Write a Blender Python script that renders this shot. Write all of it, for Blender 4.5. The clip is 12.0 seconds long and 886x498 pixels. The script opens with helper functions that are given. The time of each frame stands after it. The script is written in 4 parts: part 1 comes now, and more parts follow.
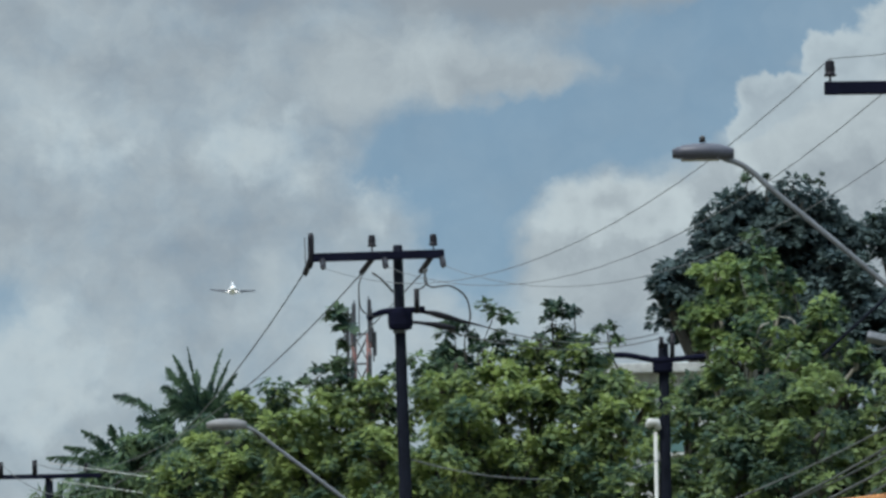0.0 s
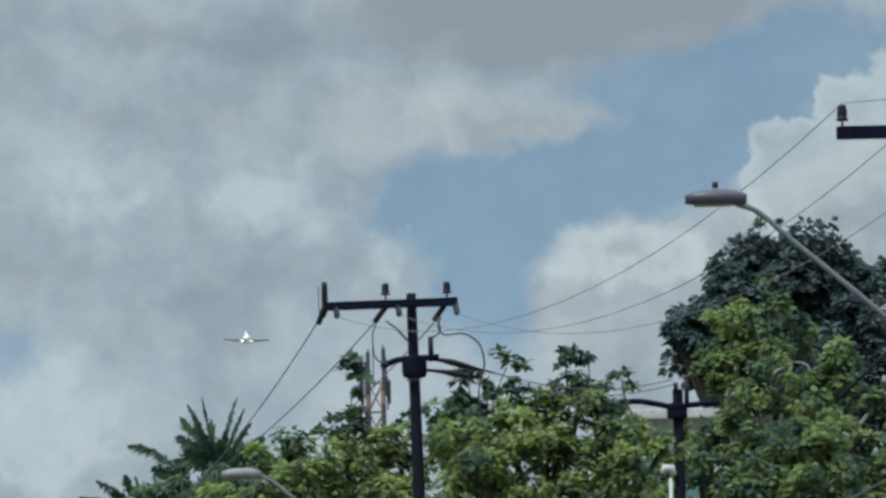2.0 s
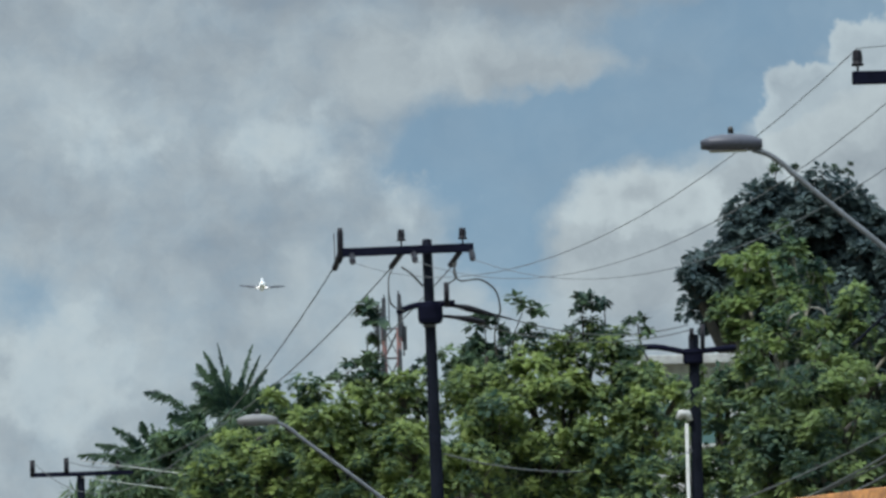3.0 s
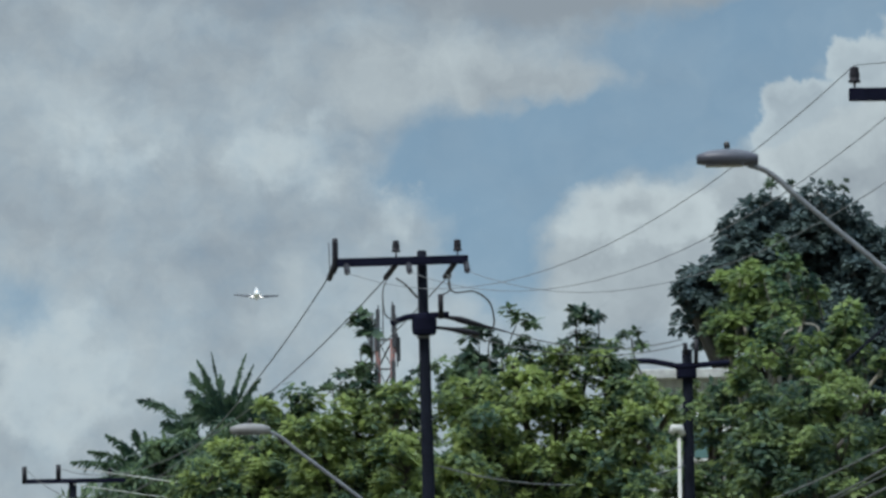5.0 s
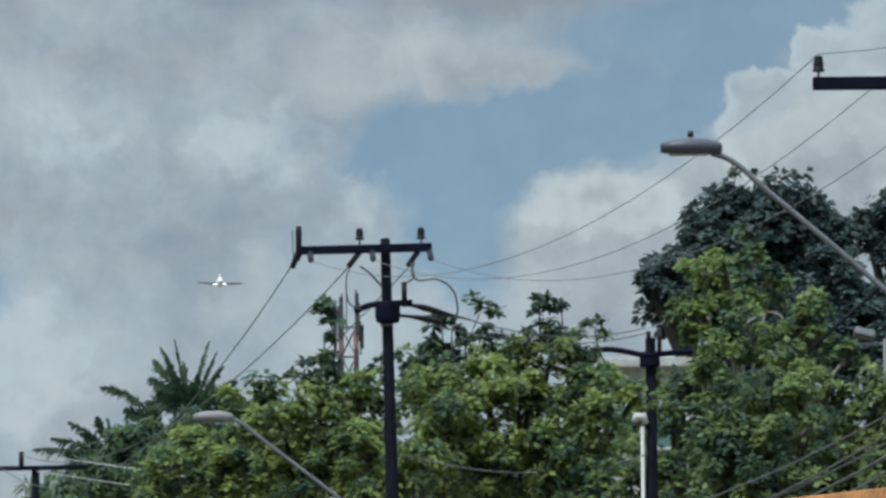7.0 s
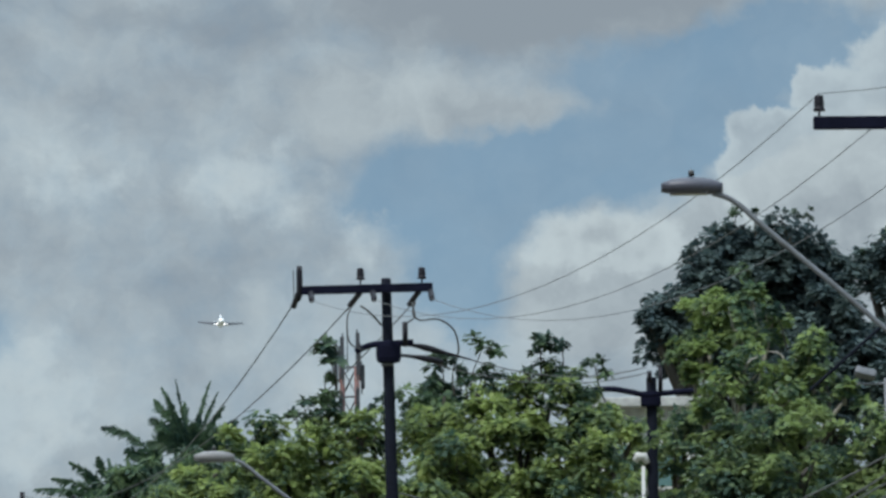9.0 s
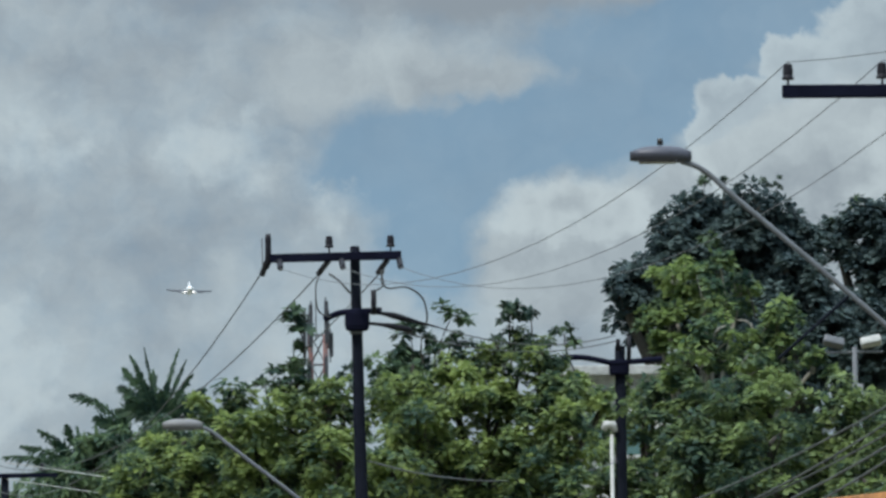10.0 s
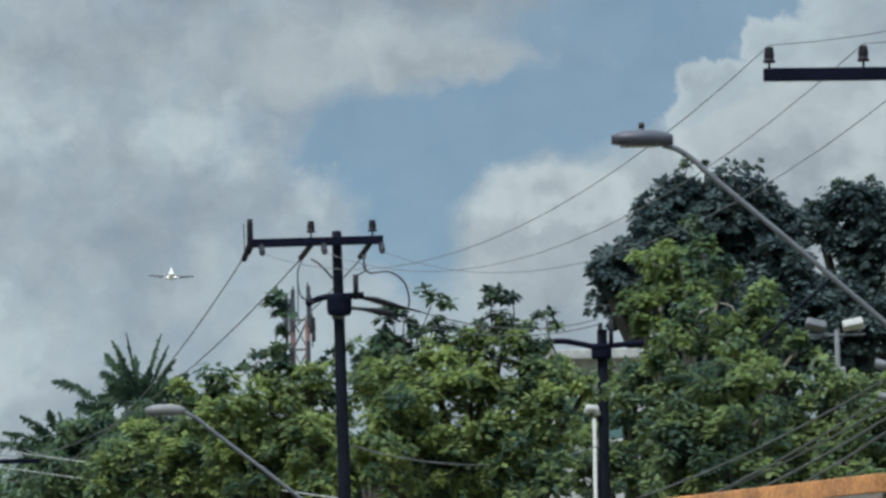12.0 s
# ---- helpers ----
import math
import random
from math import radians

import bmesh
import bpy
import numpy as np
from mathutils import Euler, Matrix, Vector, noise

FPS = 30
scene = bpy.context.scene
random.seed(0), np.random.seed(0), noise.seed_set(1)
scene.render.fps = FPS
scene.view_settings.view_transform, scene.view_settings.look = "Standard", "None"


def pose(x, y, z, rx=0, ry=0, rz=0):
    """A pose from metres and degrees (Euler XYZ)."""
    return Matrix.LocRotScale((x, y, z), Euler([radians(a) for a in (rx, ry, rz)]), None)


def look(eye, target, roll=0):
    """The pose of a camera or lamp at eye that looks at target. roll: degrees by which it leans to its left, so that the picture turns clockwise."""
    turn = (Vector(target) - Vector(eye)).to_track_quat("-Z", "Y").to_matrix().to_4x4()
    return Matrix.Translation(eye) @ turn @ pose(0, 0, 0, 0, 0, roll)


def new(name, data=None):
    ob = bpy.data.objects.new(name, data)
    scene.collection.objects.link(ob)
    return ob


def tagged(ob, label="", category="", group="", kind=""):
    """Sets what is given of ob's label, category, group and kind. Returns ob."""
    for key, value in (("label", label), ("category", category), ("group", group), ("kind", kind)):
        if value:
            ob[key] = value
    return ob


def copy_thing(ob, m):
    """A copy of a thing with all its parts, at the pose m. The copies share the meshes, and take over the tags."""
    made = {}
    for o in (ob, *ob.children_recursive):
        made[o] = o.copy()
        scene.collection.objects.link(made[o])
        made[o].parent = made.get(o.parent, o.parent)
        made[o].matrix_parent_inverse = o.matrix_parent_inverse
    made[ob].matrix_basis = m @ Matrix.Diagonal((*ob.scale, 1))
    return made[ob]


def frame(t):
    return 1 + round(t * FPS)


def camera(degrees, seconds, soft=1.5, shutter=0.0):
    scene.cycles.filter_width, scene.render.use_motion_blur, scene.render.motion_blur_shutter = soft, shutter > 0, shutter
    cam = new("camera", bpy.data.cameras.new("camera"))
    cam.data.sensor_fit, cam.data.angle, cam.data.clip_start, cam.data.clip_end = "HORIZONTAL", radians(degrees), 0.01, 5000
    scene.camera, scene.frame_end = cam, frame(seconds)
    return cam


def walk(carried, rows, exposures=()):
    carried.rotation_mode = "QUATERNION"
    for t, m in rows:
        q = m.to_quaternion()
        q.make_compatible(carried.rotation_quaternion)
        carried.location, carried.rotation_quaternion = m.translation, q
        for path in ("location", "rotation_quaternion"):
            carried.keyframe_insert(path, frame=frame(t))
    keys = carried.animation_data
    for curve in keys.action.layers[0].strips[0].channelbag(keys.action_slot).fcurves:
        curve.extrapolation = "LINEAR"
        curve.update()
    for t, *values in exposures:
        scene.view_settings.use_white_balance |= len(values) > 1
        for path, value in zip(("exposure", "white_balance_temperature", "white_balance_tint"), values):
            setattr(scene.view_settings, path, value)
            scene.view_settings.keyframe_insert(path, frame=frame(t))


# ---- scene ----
cam = camera(7.8, 12.0, soft=2.9)
EYE = (0.0, 0.0, 1.6)


def aim(yaw, pitch, roll):
    y, p = radians(yaw), radians(pitch)
    return look(EYE, (math.sin(y) * math.cos(p), math.cos(y) * math.cos(p), EYE[2] + math.sin(p)), roll)


# seconds, yaw to the right, pitch, roll: a long lens in the hand, turning where it stands
TURNS = [
    (0.0, -0.729, 4.66, -1.015), (0.3, -0.56, 4.723, -1.431), (0.5, -0.488, 4.797, -1.388),
    (0.8, -0.446, 4.903, -1.444), (1.0, -0.534, 4.847, -1.532), (1.3, -0.641, 4.919, -1.628),
    (1.5, -0.682, 4.979, -1.473), (1.8, -0.775, 5.115, -1.599), (2.0, -0.838, 5.084, -1.472),
    (2.3, -0.816, 4.899, -1.461), (2.5, -0.8, 4.757, -1.567), (2.8, -0.914, 4.606, -1.637),
    (3.0, -0.989, 4.611, -1.579), (3.3, -1.053, 4.679, -1.615), (3.5, -1.077, 4.79, -1.602),
    (3.7, -1.1, 4.868, -1.58), (5.3, -0.872, 4.69, -0.76), (5.5, -0.842, 4.685, -0.743),
    (5.8, -0.857, 4.643, -0.821), (6.0, -0.812, 4.596, -0.734), (6.3, -0.726, 4.519, -0.751),
    (6.5, -0.742, 4.455, -0.781), (6.7, -0.69, 4.51, -0.78), (8.3, -0.536, 4.839, -0.725),
    (8.5, -0.561, 4.909, -0.725), (8.8, -0.624, 4.97, -0.789), (9.0, -0.623, 4.952, -0.809),
    (9.3, -0.547, 4.79, -0.934), (9.5, -0.495, 4.774, -0.774), (9.8, -0.454, 4.788, -0.855),
    (10.0, -0.35, 4.667, -0.76), (10.3, -0.106, 4.531, -0.715), (10.5, 0.001, 4.529, -0.928),
    (10.8, 0.133, 4.585, -0.743), (11.0, 0.177, 4.566, -0.836), (11.3, 0.136, 4.658, -0.915),
    (11.5, -0.019, 4.757, -0.788), (11.8, -0.136, 4.756, -0.871), (12.0, -0.192, 4.527, -0.98),
]
walk(cam, [(t, aim(a, b, c)) for t, a, b, c in TURNS])

# ---------------------------------------------------------------- sky and sun
SUN_EL, SUN_AZ = radians(58), radians(-138)
world = bpy.data.worlds.new("sky")
scene.world = world
world.use_nodes = True
nt = world.node_tree
nt.nodes.clear()


def nd(kind, **kw):
    n = nt.nodes.new(kind)
    for k, v in kw.items():
        if k == "operation":
            n.operation = v
        elif k == "data_type":
            n.data_type = v
        elif k == "blend_type":
            n.blend_type = v
    return n


def wire_in(sock, v):
    if isinstance(v, bpy.types.NodeSocket):
        nt.links.new(v, sock)
    else:
        sock.default_value = v


def m_(op, a, b=0.0, c=0.0, clamp=False):
    n = nd("ShaderNodeMath", operation=op)
    n.use_clamp = clamp
    for s, v in zip(n.inputs, (a, b, c)):
        wire_in(s, v)
    return n.outputs[0]


def v_(op, a, b=(0, 0, 0)):
    n = nd("ShaderNodeVectorMath", operation=op)
    wire_in(n.inputs[0], a)
    wire_in(n.inputs[1], b)
    return n.outputs["Value"] if op in ("LENGTH", "DISTANCE") else n.outputs[0]


def fbm(vec, scale, detail=6.0, rough=0.55, colour=False):
    n = nd("ShaderNodeTexNoise")
    wire_in(n.inputs["Vector"], vec)
    n.inputs["Scale"].default_value, n.inputs["Detail"].default_value = scale, detail
    n.inputs["Roughness"].default_value = rough
    return n.outputs["Color" if colour else "Fac"]


def smooth(x, a, b):
    n = nd("ShaderNodeMapRange")
    n.interpolation_type = "SMOOTHSTEP"
    wire_in(n.inputs["Value"], x)
    n.inputs["From Min"].default_value, n.inputs["From Max"].default_value = a, b
    return n.outputs["Result"]


def mix(fac, a, b):
    n = nd("ShaderNodeMix", data_type="RGBA")
    wire_in(n.inputs[0], fac)
    wire_in(n.inputs[6], a)
    wire_in(n.inputs[7], b)
    return n.outputs[2]


co = nd("ShaderNodeTexCoord").outputs["Generated"]
# degrees right of north and up from the horizon
sep = nd("ShaderNodeSeparateXYZ")
nt.links.new(co, sep.inputs[0])
az = m_("MULTIPLY", m_("ARCTAN2", sep.outputs[0], sep.outputs[1]), 57.2958)
el = m_("MULTIPLY", m_("ARCSINE", sep.outputs[2]), 57.2958)
comb = nd("ShaderNodeCombineXYZ")
nt.links.new(az, comb.inputs[0])
nt.links.new(el, comb.inputs[1])
ang = comb.outputs[0]
warp = v_("SUBTRACT", fbm(ang, 1.1, 5.0, 0.55, True), (0.5, 0.5, 0.5))
curl = v_("SUBTRACT", fbm(ang, 5.0, 6.0, 0.6, True), (0.5, 0.5, 0.5))
angw = v_("ADD", v_("ADD", ang, v_("MULTIPLY", warp, (0.8, 0.6, 0.0))), v_("MULTIPLY", curl, (0.2, 0.18, 0.0)))


def puff(x, y, rx, ry, weight):
    """A soft oval of the cloud cover round (x, y) degrees."""
    d = v_("LENGTH", v_("MULTIPLY", v_("SUBTRACT", angw, (x, y, 0.0)), (1 / rx, 1 / ry, 0.0)))
    return m_("MULTIPLY", smooth(d, 1.12, 0.2), weight)


def total(items):
    s = items[0]
    for i in items[1:]:
        s = m_("ADD", s, i)
    return s


# gaps of blue in the cover
cover = total([
    m_("MULTIPLY_ADD", fbm(ang, 0.16, 3.0), 0.5, 0.55),
    puff(0.10, 5.60, 2.0, 0.62, -1.0), puff(1.50, 6.15, 1.6, 0.75, -1.0), puff(2.5, 6.75, 1.7, 0.5, -0.8),
    puff(-0.45, 4.80, 0.75, 0.8, -0.75), puff(-1.1, 5.3, 0.6, 0.4, -0.35), puff(-0.3, 4.35, 0.6, 0.5, -0.3),
    puff(0.75, 4.65, 1.25, 0.66, 0.85), puff(2.8, 5.0, 1.6, 1.1, 1.2),
    puff(-0.1, 6.14, 1.2, 0.3, 0.36), puff(0.62, 6.08, 1.0, 0.25, 0.36), puff(-1.2, 6.2, 1.2, 0.5, 0.35),
    puff(0.2, 7.3, 2.4, 0.62, 1.0), puff(-4.75, 4.25, 0.6, 0.35, -0.45),
])
rough = m_("SUBTRACT", fbm(ang, 2.3, 8.0, 0.6), 0.5)
cover = m_("MULTIPLY_ADD", rough, 0.8, cover)
veil = m_("MULTIPLY_ADD", fbm(angw, 0.9, 5.0, 0.55), 0.46, -0.02)  # thin haze in the blue
# crisp cumulus heads
billow = m_("SUBTRACT", fbm(ang, 2.6, 7.0, 0.58), 0.5)
heads = total([
    puff(2.85, 5.5, 1.15, 1.1, 1.3), puff(2.2, 5.75, 0.5, 0.6, 0.7), puff(2.74, 6.36, 0.34, 0.3, 0.85), puff(2.37, 6.36, 0.34, 0.3, -0.7), puff(2.12, 6.05, 0.3, 0.3, 0.3),
    puff(3.55, 6.4, 0.75, 0.75, 1.2), puff(0.6, 4.95, 0.85, 0.42, 0.75), puff(1.2, 4.95, 0.6, 0.42, 0.5),
    puff(-2.2, 5.5, 0.95, 0.6, 0.5), puff(-4.4, 3.6, 1.0, 0.8, 0.85), puff(-1.2, 5.0, 0.8, 0.5, 0.35), puff(-3.9, 5.6, 0.9, 0.6, 0.4),
])
lumps = m_("MULTIPLY_ADD", billow, 1.5, heads)
head = smooth(lumps, 0.2, 0.72)
rim = m_("MULTIPLY", head, smooth(lumps, 1.35, 0.45))  # sunlit edges, greyer within
cloud = m_("MAXIMUM", m_("MAXIMUM", smooth(cover, -0.2, 1.12), m_("MULTIPLY", head, 0.85)), veil)

# light and shade within the cloud
bright = total([
    m_("MULTIPLY_ADD", fbm(angw, 0.8, 6.0, 0.55), 0.9, 0.04),
    m_("MULTIPLY_ADD", fbm(angw, 1.9, 8.0, 0.6), 0.75, -0.375),
    m_("MULTIPLY", rim, 0.38),
    puff(-2.42, 5.62, 0.5, 0.42, 0.2), puff(2.8, 6.05, 0.9, 0.7, 0.12), puff(2.2, 5.8, 0.5, 0.5, 0.12), puff(1.0, 5.0, 0.9, 0.4, 0.1),
    puff(-4.3, 3.9, 0.9, 0.8, 0.2), puff(-4.2, 5.9, 0.6, 0.5, 0.24), puff(-3.6, 5.6, 0.6, 0.5, 0.14), puff(-0.7, 6.25, 1.8, 0.35, 0.06),
    puff(-2.6, 4.75, 1.2, 0.6, -0.18), puff(-3.4, 6.4, 1.1, 0.4, -0.16), puff(-0.9, 3.95, 1.4, 0.75, 0.24),
    puff(0.3, 7.2, 2.4, 0.7, -0.62), puff(0.1, 6.1, 1.3, 0.3, -0.1), puff(-2.4, 7.0, 1.4, 0.35, -0.3), puff(2.9, 5.0, 1.2, 0.5, -0.15),
])
tone = smooth(bright, 0.0, 1.02)
sky = nd("ShaderNodeTexSky")
sky.sky_type, sky.sun_disc = "NISHITA", False
sky.sun_elevation, sky.sun_rotation = SUN_EL, SUN_AZ
sky.altitude, sky.air_density, sky.dust_density, sky.ozone_density = 100, 1.0, 0.6, 2.0
lift = v_("ADD", co, (0.0, 0.0, 0.22))
nt.links.new(v_("NORMALIZE", lift), sky.inputs["Vector"])
blue = v_("MULTIPLY", sky.outputs[0], (1.12, 1.21, 1.05))
high = smooth(el, 14.0, 55.0)  # unseen cloud above the view, for the added fill light
grey = mix(tone, (2.66, 3.18, 3.65, 1), (5.08, 5.92, 6.26, 1))
out = nd("ShaderNodeOutputWorld")
bg = nd("ShaderNodeBackground")
bg.inputs["Strength"].default_value = 0.1
# cloud up there is made nearly six times brighter, lifting the shaded leaves
overhead_fill = mix(high, (1.0, 1.0, 1.0, 1), (5.7, 5.85, 6.1, 1))
nt.links.new(mix(cloud, blue, v_("MULTIPLY", grey, overhead_fill)), bg.inputs["Color"])
nt.links.new(bg.outputs[0], out.inputs[0])

sun = new("sun", bpy.data.lights.new("sun", "SUN"))
sun.data.energy, sun.data.angle, sun.data.color = 3.35, radians(0.6), (1.0, 0.98, 0.92)
SUN_DIR = Vector((math.sin(SUN_AZ) * math.cos(SUN_EL), math.cos(SUN_AZ) * math.cos(SUN_EL), math.sin(SUN_EL)))
sun.matrix_world = look(SUN_DIR * 300, (0, 0, 0))


# ---------------------------------------------------------------- materials
def material(name, colour, rough=0.6, metal=0.0, scale=8.0, vary=0.25, bump=0.15, second=None, spec=0.5):
    """A surface with variation at two scales and a fine relief."""
    mat = bpy.data.materials.new(name)
    mat.use_nodes = True
    t = mat.node_tree
    bsdf = t.nodes["Principled BSDF"]
    tc = t.nodes.new("ShaderNodeTexCoord")
    info = t.nodes.new("ShaderNodeObjectInfo")
    big, fine = t.nodes.new("ShaderNodeTexNoise"), t.nodes.new("ShaderNodeTexNoise")
    big.inputs["Scale"].default_value, fine.inputs["Scale"].default_value = scale * 0.25, scale * 4
    big.inputs["Detail"].default_value = fine.inputs["Detail"].default_value = 5
    for n in (big, fine):
        t.links.new(tc.outputs["Object"], n.inputs["Vector"])
    add = t.nodes.new("ShaderNodeMath")
    add.operation = "ADD"
    t.links.new(big.outputs["Fac"], add.inputs[0])
    t.links.new(fine.outputs["Fac"], add.inputs[1])
    ramp = t.nodes.new("ShaderNodeMapRange")
    ramp.inputs["From Min"].default_value, ramp.inputs["From Max"].default_value = 0.7, 1.3
    t.links.new(add.outputs[0], ramp.inputs["Value"])
    mx = t.nodes.new("ShaderNodeMix")
    mx.data_type = "RGBA"
    c2 = second or tuple(c * (1 - vary) for c in colour)
    c1 = tuple(min(1, c * (1 + vary * 0.5)) for c in colour)
    mx.inputs[6].default_value, mx.inputs[7].default_value = (*c1, 1), (*c2, 1)
    t.links.new(ramp.outputs[0], mx.inputs[0])
    t.links.new(mx.outputs[2], bsdf.inputs["Base Color"])
    bsdf.inputs["Roughness"].default_value, bsdf.inputs["Metallic"].default_value = rough, metal
    bsdf.inputs["Specular IOR Level"].default_value = spec
    b = t.nodes.new("ShaderNodeBump")
    b.inputs["Strength"].default_value, b.inputs["Distance"].default_value = bump, 0.02
    t.links.new(fine.outputs["Fac"], b.inputs["Height"])
    t.links.new(b.outputs[0], bsdf.inputs["Normal"])
    return mat


def foliage(name, dark, light, translucent=0.35, patch=2.3, gloss=0.5, spec=0.18):
    """Leaves: each a little different, and whole clumps lighter or darker, sunlit and shaded tones put into the colour.
    """
    mat = bpy.data.materials.new(name)
    mat.use_nodes = True
    t = mat.node_tree
    bsdf = t.nodes["Principled BSDF"]
    geo, tc = t.nodes.new("ShaderNodeNewGeometry"), t.nodes.new("ShaderNodeTexCoord")
    noi = t.nodes.new("ShaderNodeTexNoise")
    noi.inputs["Scale"].default_value, noi.inputs["Detail"].default_value = patch, 3
    t.links.new(tc.outputs["Object"], noi.inputs["Vector"])
    wide = t.nodes.new("ShaderNodeTexNoise")
    wide.inputs["Scale"].default_value, wide.inputs["Detail"].default_value = patch * 0.3, 2
    t.links.new(tc.outputs["Object"], wide.inputs["Vector"])
    both = t.nodes.new("ShaderNodeMix")
    both.inputs[0].default_value = 0.5
    t.links.new(noi.outputs["Fac"], both.inputs[2])
    t.links.new(wide.outputs["Fac"], both.inputs[3])
    a = t.nodes.new("ShaderNodeMath")
    a.operation = "MULTIPLY_ADD"
    a.inputs[1].default_value = 0.1
    t.links.new(geo.outputs["Random Per Island"], a.inputs[0])
    t.links.new(both.outputs[0], a.inputs[2])
    r = t.nodes.new("ShaderNodeMapRange")
    r.inputs["From Min"].default_value, r.inputs["From Max"].default_value = 0.48, 0.61
    t.links.new(a.outputs[0], r.inputs["Value"])
    mx = t.nodes.new("ShaderNodeMix")
    mx.data_type = "RGBA"
    mx.inputs[6].default_value, mx.inputs[7].default_value = (*dark, 1), (*light, 1)
    t.links.new(r.outputs[0], mx.inputs[0])
    t.links.new(mx.outputs[2], bsdf.inputs["Base Color"])
    bsdf.inputs["Roughness"].default_value = gloss
    bsdf.inputs["Specular IOR Level"].default_value = spec
    tr = t.nodes.new("ShaderNodeBsdfTranslucent")
    t.links.new(mx.outputs[2], tr.inputs["Color"])
    ms = t.nodes.new("ShaderNodeMixShader")
    ms.inputs[0].default_value = translucent
    t.links.new(bsdf.outputs[0], ms.inputs[1])
    t.links.new(tr.outputs[0], ms.inputs[2])
    t.links.new(ms.outputs[0], t.nodes["Material Output"].inputs[0])
    return mat


def glow(name, colour, strength):
    mat = bpy.data.materials.new(name)
    mat.use_nodes = True
    b = mat.node_tree.nodes["Principled BSDF"]
    b.inputs["Emission Color"].default_value, b.inputs["Emission Strength"].default_value = (*colour, 1), strength
    return mat


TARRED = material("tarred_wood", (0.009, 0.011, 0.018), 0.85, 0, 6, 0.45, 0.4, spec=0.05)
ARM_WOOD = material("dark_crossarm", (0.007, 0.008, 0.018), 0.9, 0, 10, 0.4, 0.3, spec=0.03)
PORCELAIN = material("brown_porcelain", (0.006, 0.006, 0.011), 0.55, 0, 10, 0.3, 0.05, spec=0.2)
GALV = material("galvanised_steel", (0.32, 0.33, 0.35), 0.5, 0.7, 14, 0.25, 0.1)
GALV_DULL = material("weathered_steel", (0.11, 0.12, 0.135), 0.6, 0.3, 14, 0.3, 0.1)
LAMP_CASE = material("lamp_housing", (0.044, 0.047, 0.066), 0.5, 0.2, 9, 0.25, 0.08)
LAMP_PALE = material("pale_lamp_housing", (0.15, 0.15, 0.155), 0.6, 0.1, 9, 0.25, 0.08)
LAMP_LENS = material("lamp_lens", (0.055, 0.055, 0.07), 0.25, 0, 9, 0.15, 0.03)
BLACK = material("black_plastic", (0.02, 0.02, 0.022), 0.5, 0, 12, 0.3, 0.05)
CABLE = material("cable", (0.035, 0.04, 0.042), 0.6, 0, 12, 0.3, 0.0)
PHONE_CABLE = material("sheathed_cable", (0.062, 0.068, 0.07), 0.7, 0, 12, 0.3, 0.0)
ALU_WIRE = material("aluminium_wire", (0.10, 0.11, 0.12), 0.7, 0.0, 12, 0.2, 0.0)
PIPE = material("white_plastic", (0.36, 0.37, 0.36), 0.5, 0, 6, 0.3, 0.05)
WHITE = material("white_paint", (0.75, 0.76, 0.76), 0.5, 0, 7, 0.14, 0.05)
RED = material("red_paint", (0.16, 0.07, 0.065), 0.6, 0, 7, 0.3, 0.05)
ANTENNA = material("antenna_shell", (0.026, 0.03, 0.04), 0.5, 0, 8, 0.15, 0.03)
ORANGE = material("orange_timber", (0.44, 0.20, 0.065), 0.8, 0, 5, 0.5, 0.4, (0.2, 0.085, 0.035))
PANEL = material("pale_board", (0.52, 0.5, 0.5), 0.6, 0, 3, 0.25, 0.1)
PLANE_SKIN = material("aircraft_skin", (0.62, 0.64, 0.66), 0.35, 0.1, 0.4, 0.1, 0.02)
PLANE_GREY = material("aircraft_grey", (0.13, 0.14, 0.17), 0.4, 0.3, 0.4, 0.15, 0.02)
GLASS_DARK = material("dark_glass", (0.02, 0.025, 0.03), 0.1, 0, 3, 0.2, 0.0)
BARK = material("bark", (0.04, 0.036, 0.03), 0.85, 0, 5, 0.45, 0.8)
BARK_PALE = material("pale_bark", (0.26, 0.25, 0.22), 0.8, 0, 5, 0.35, 0.6)
PALM_BARK = material("palm_bark", (0.1, 0.088, 0.072), 0.85, 0, 6, 0.4, 0.7)
SOIL = material("grass_and_soil", (0.09, 0.1, 0.045), 0.9, 0, 0.6, 0.5, 0.4, (0.14, 0.11, 0.07))
ASPHALT = material("asphalt", (0.055, 0.055, 0.056), 0.85, 0, 3, 0.3, 0.4)
CONCRETE = material("concrete", (0.35, 0.34, 0.32), 0.85, 0, 3, 0.25, 0.3)
WALL_PAINT = material("wall_paint", (0.6, 0.6, 0.57), 0.8, 0, 1.5, 0.2, 0.1)
METER = material("meter_case", (0.24, 0.22, 0.17), 0.6, 0, 12, 0.4, 0.1)
STUCCO = material("weathered_stucco", (0.36, 0.37, 0.37), 0.85, 0, 1.2, 0.35, 0.2)
TEAL = material("blue_green_glass", (0.08, 0.15, 0.15), 0.25, 0, 3, 0.2, 0.0)
ROOF_WHITE = material("white_sheet_roof", (0.15, 0.175, 0.2), 0.6, 0.0, 2, 0.2, 0.1)
GREEN = foliage("green_leaves", (0.048, 0.088, 0.060), (0.212, 0.275, 0.088), 0.5)
GREEN_B = foliage("fresh_leaves", (0.046, 0.088, 0.062), (0.182, 0.25, 0.086), 0.5)
OLIVE = foliage("olive_leaves", (0.044, 0.080, 0.060), (0.170, 0.230, 0.086), 0.5)
DARK = foliage("dark_leaves", (0.033, 0.056, 0.064), (0.068, 0.100, 0.097), 0.32, gloss=0.7, spec=0.2)
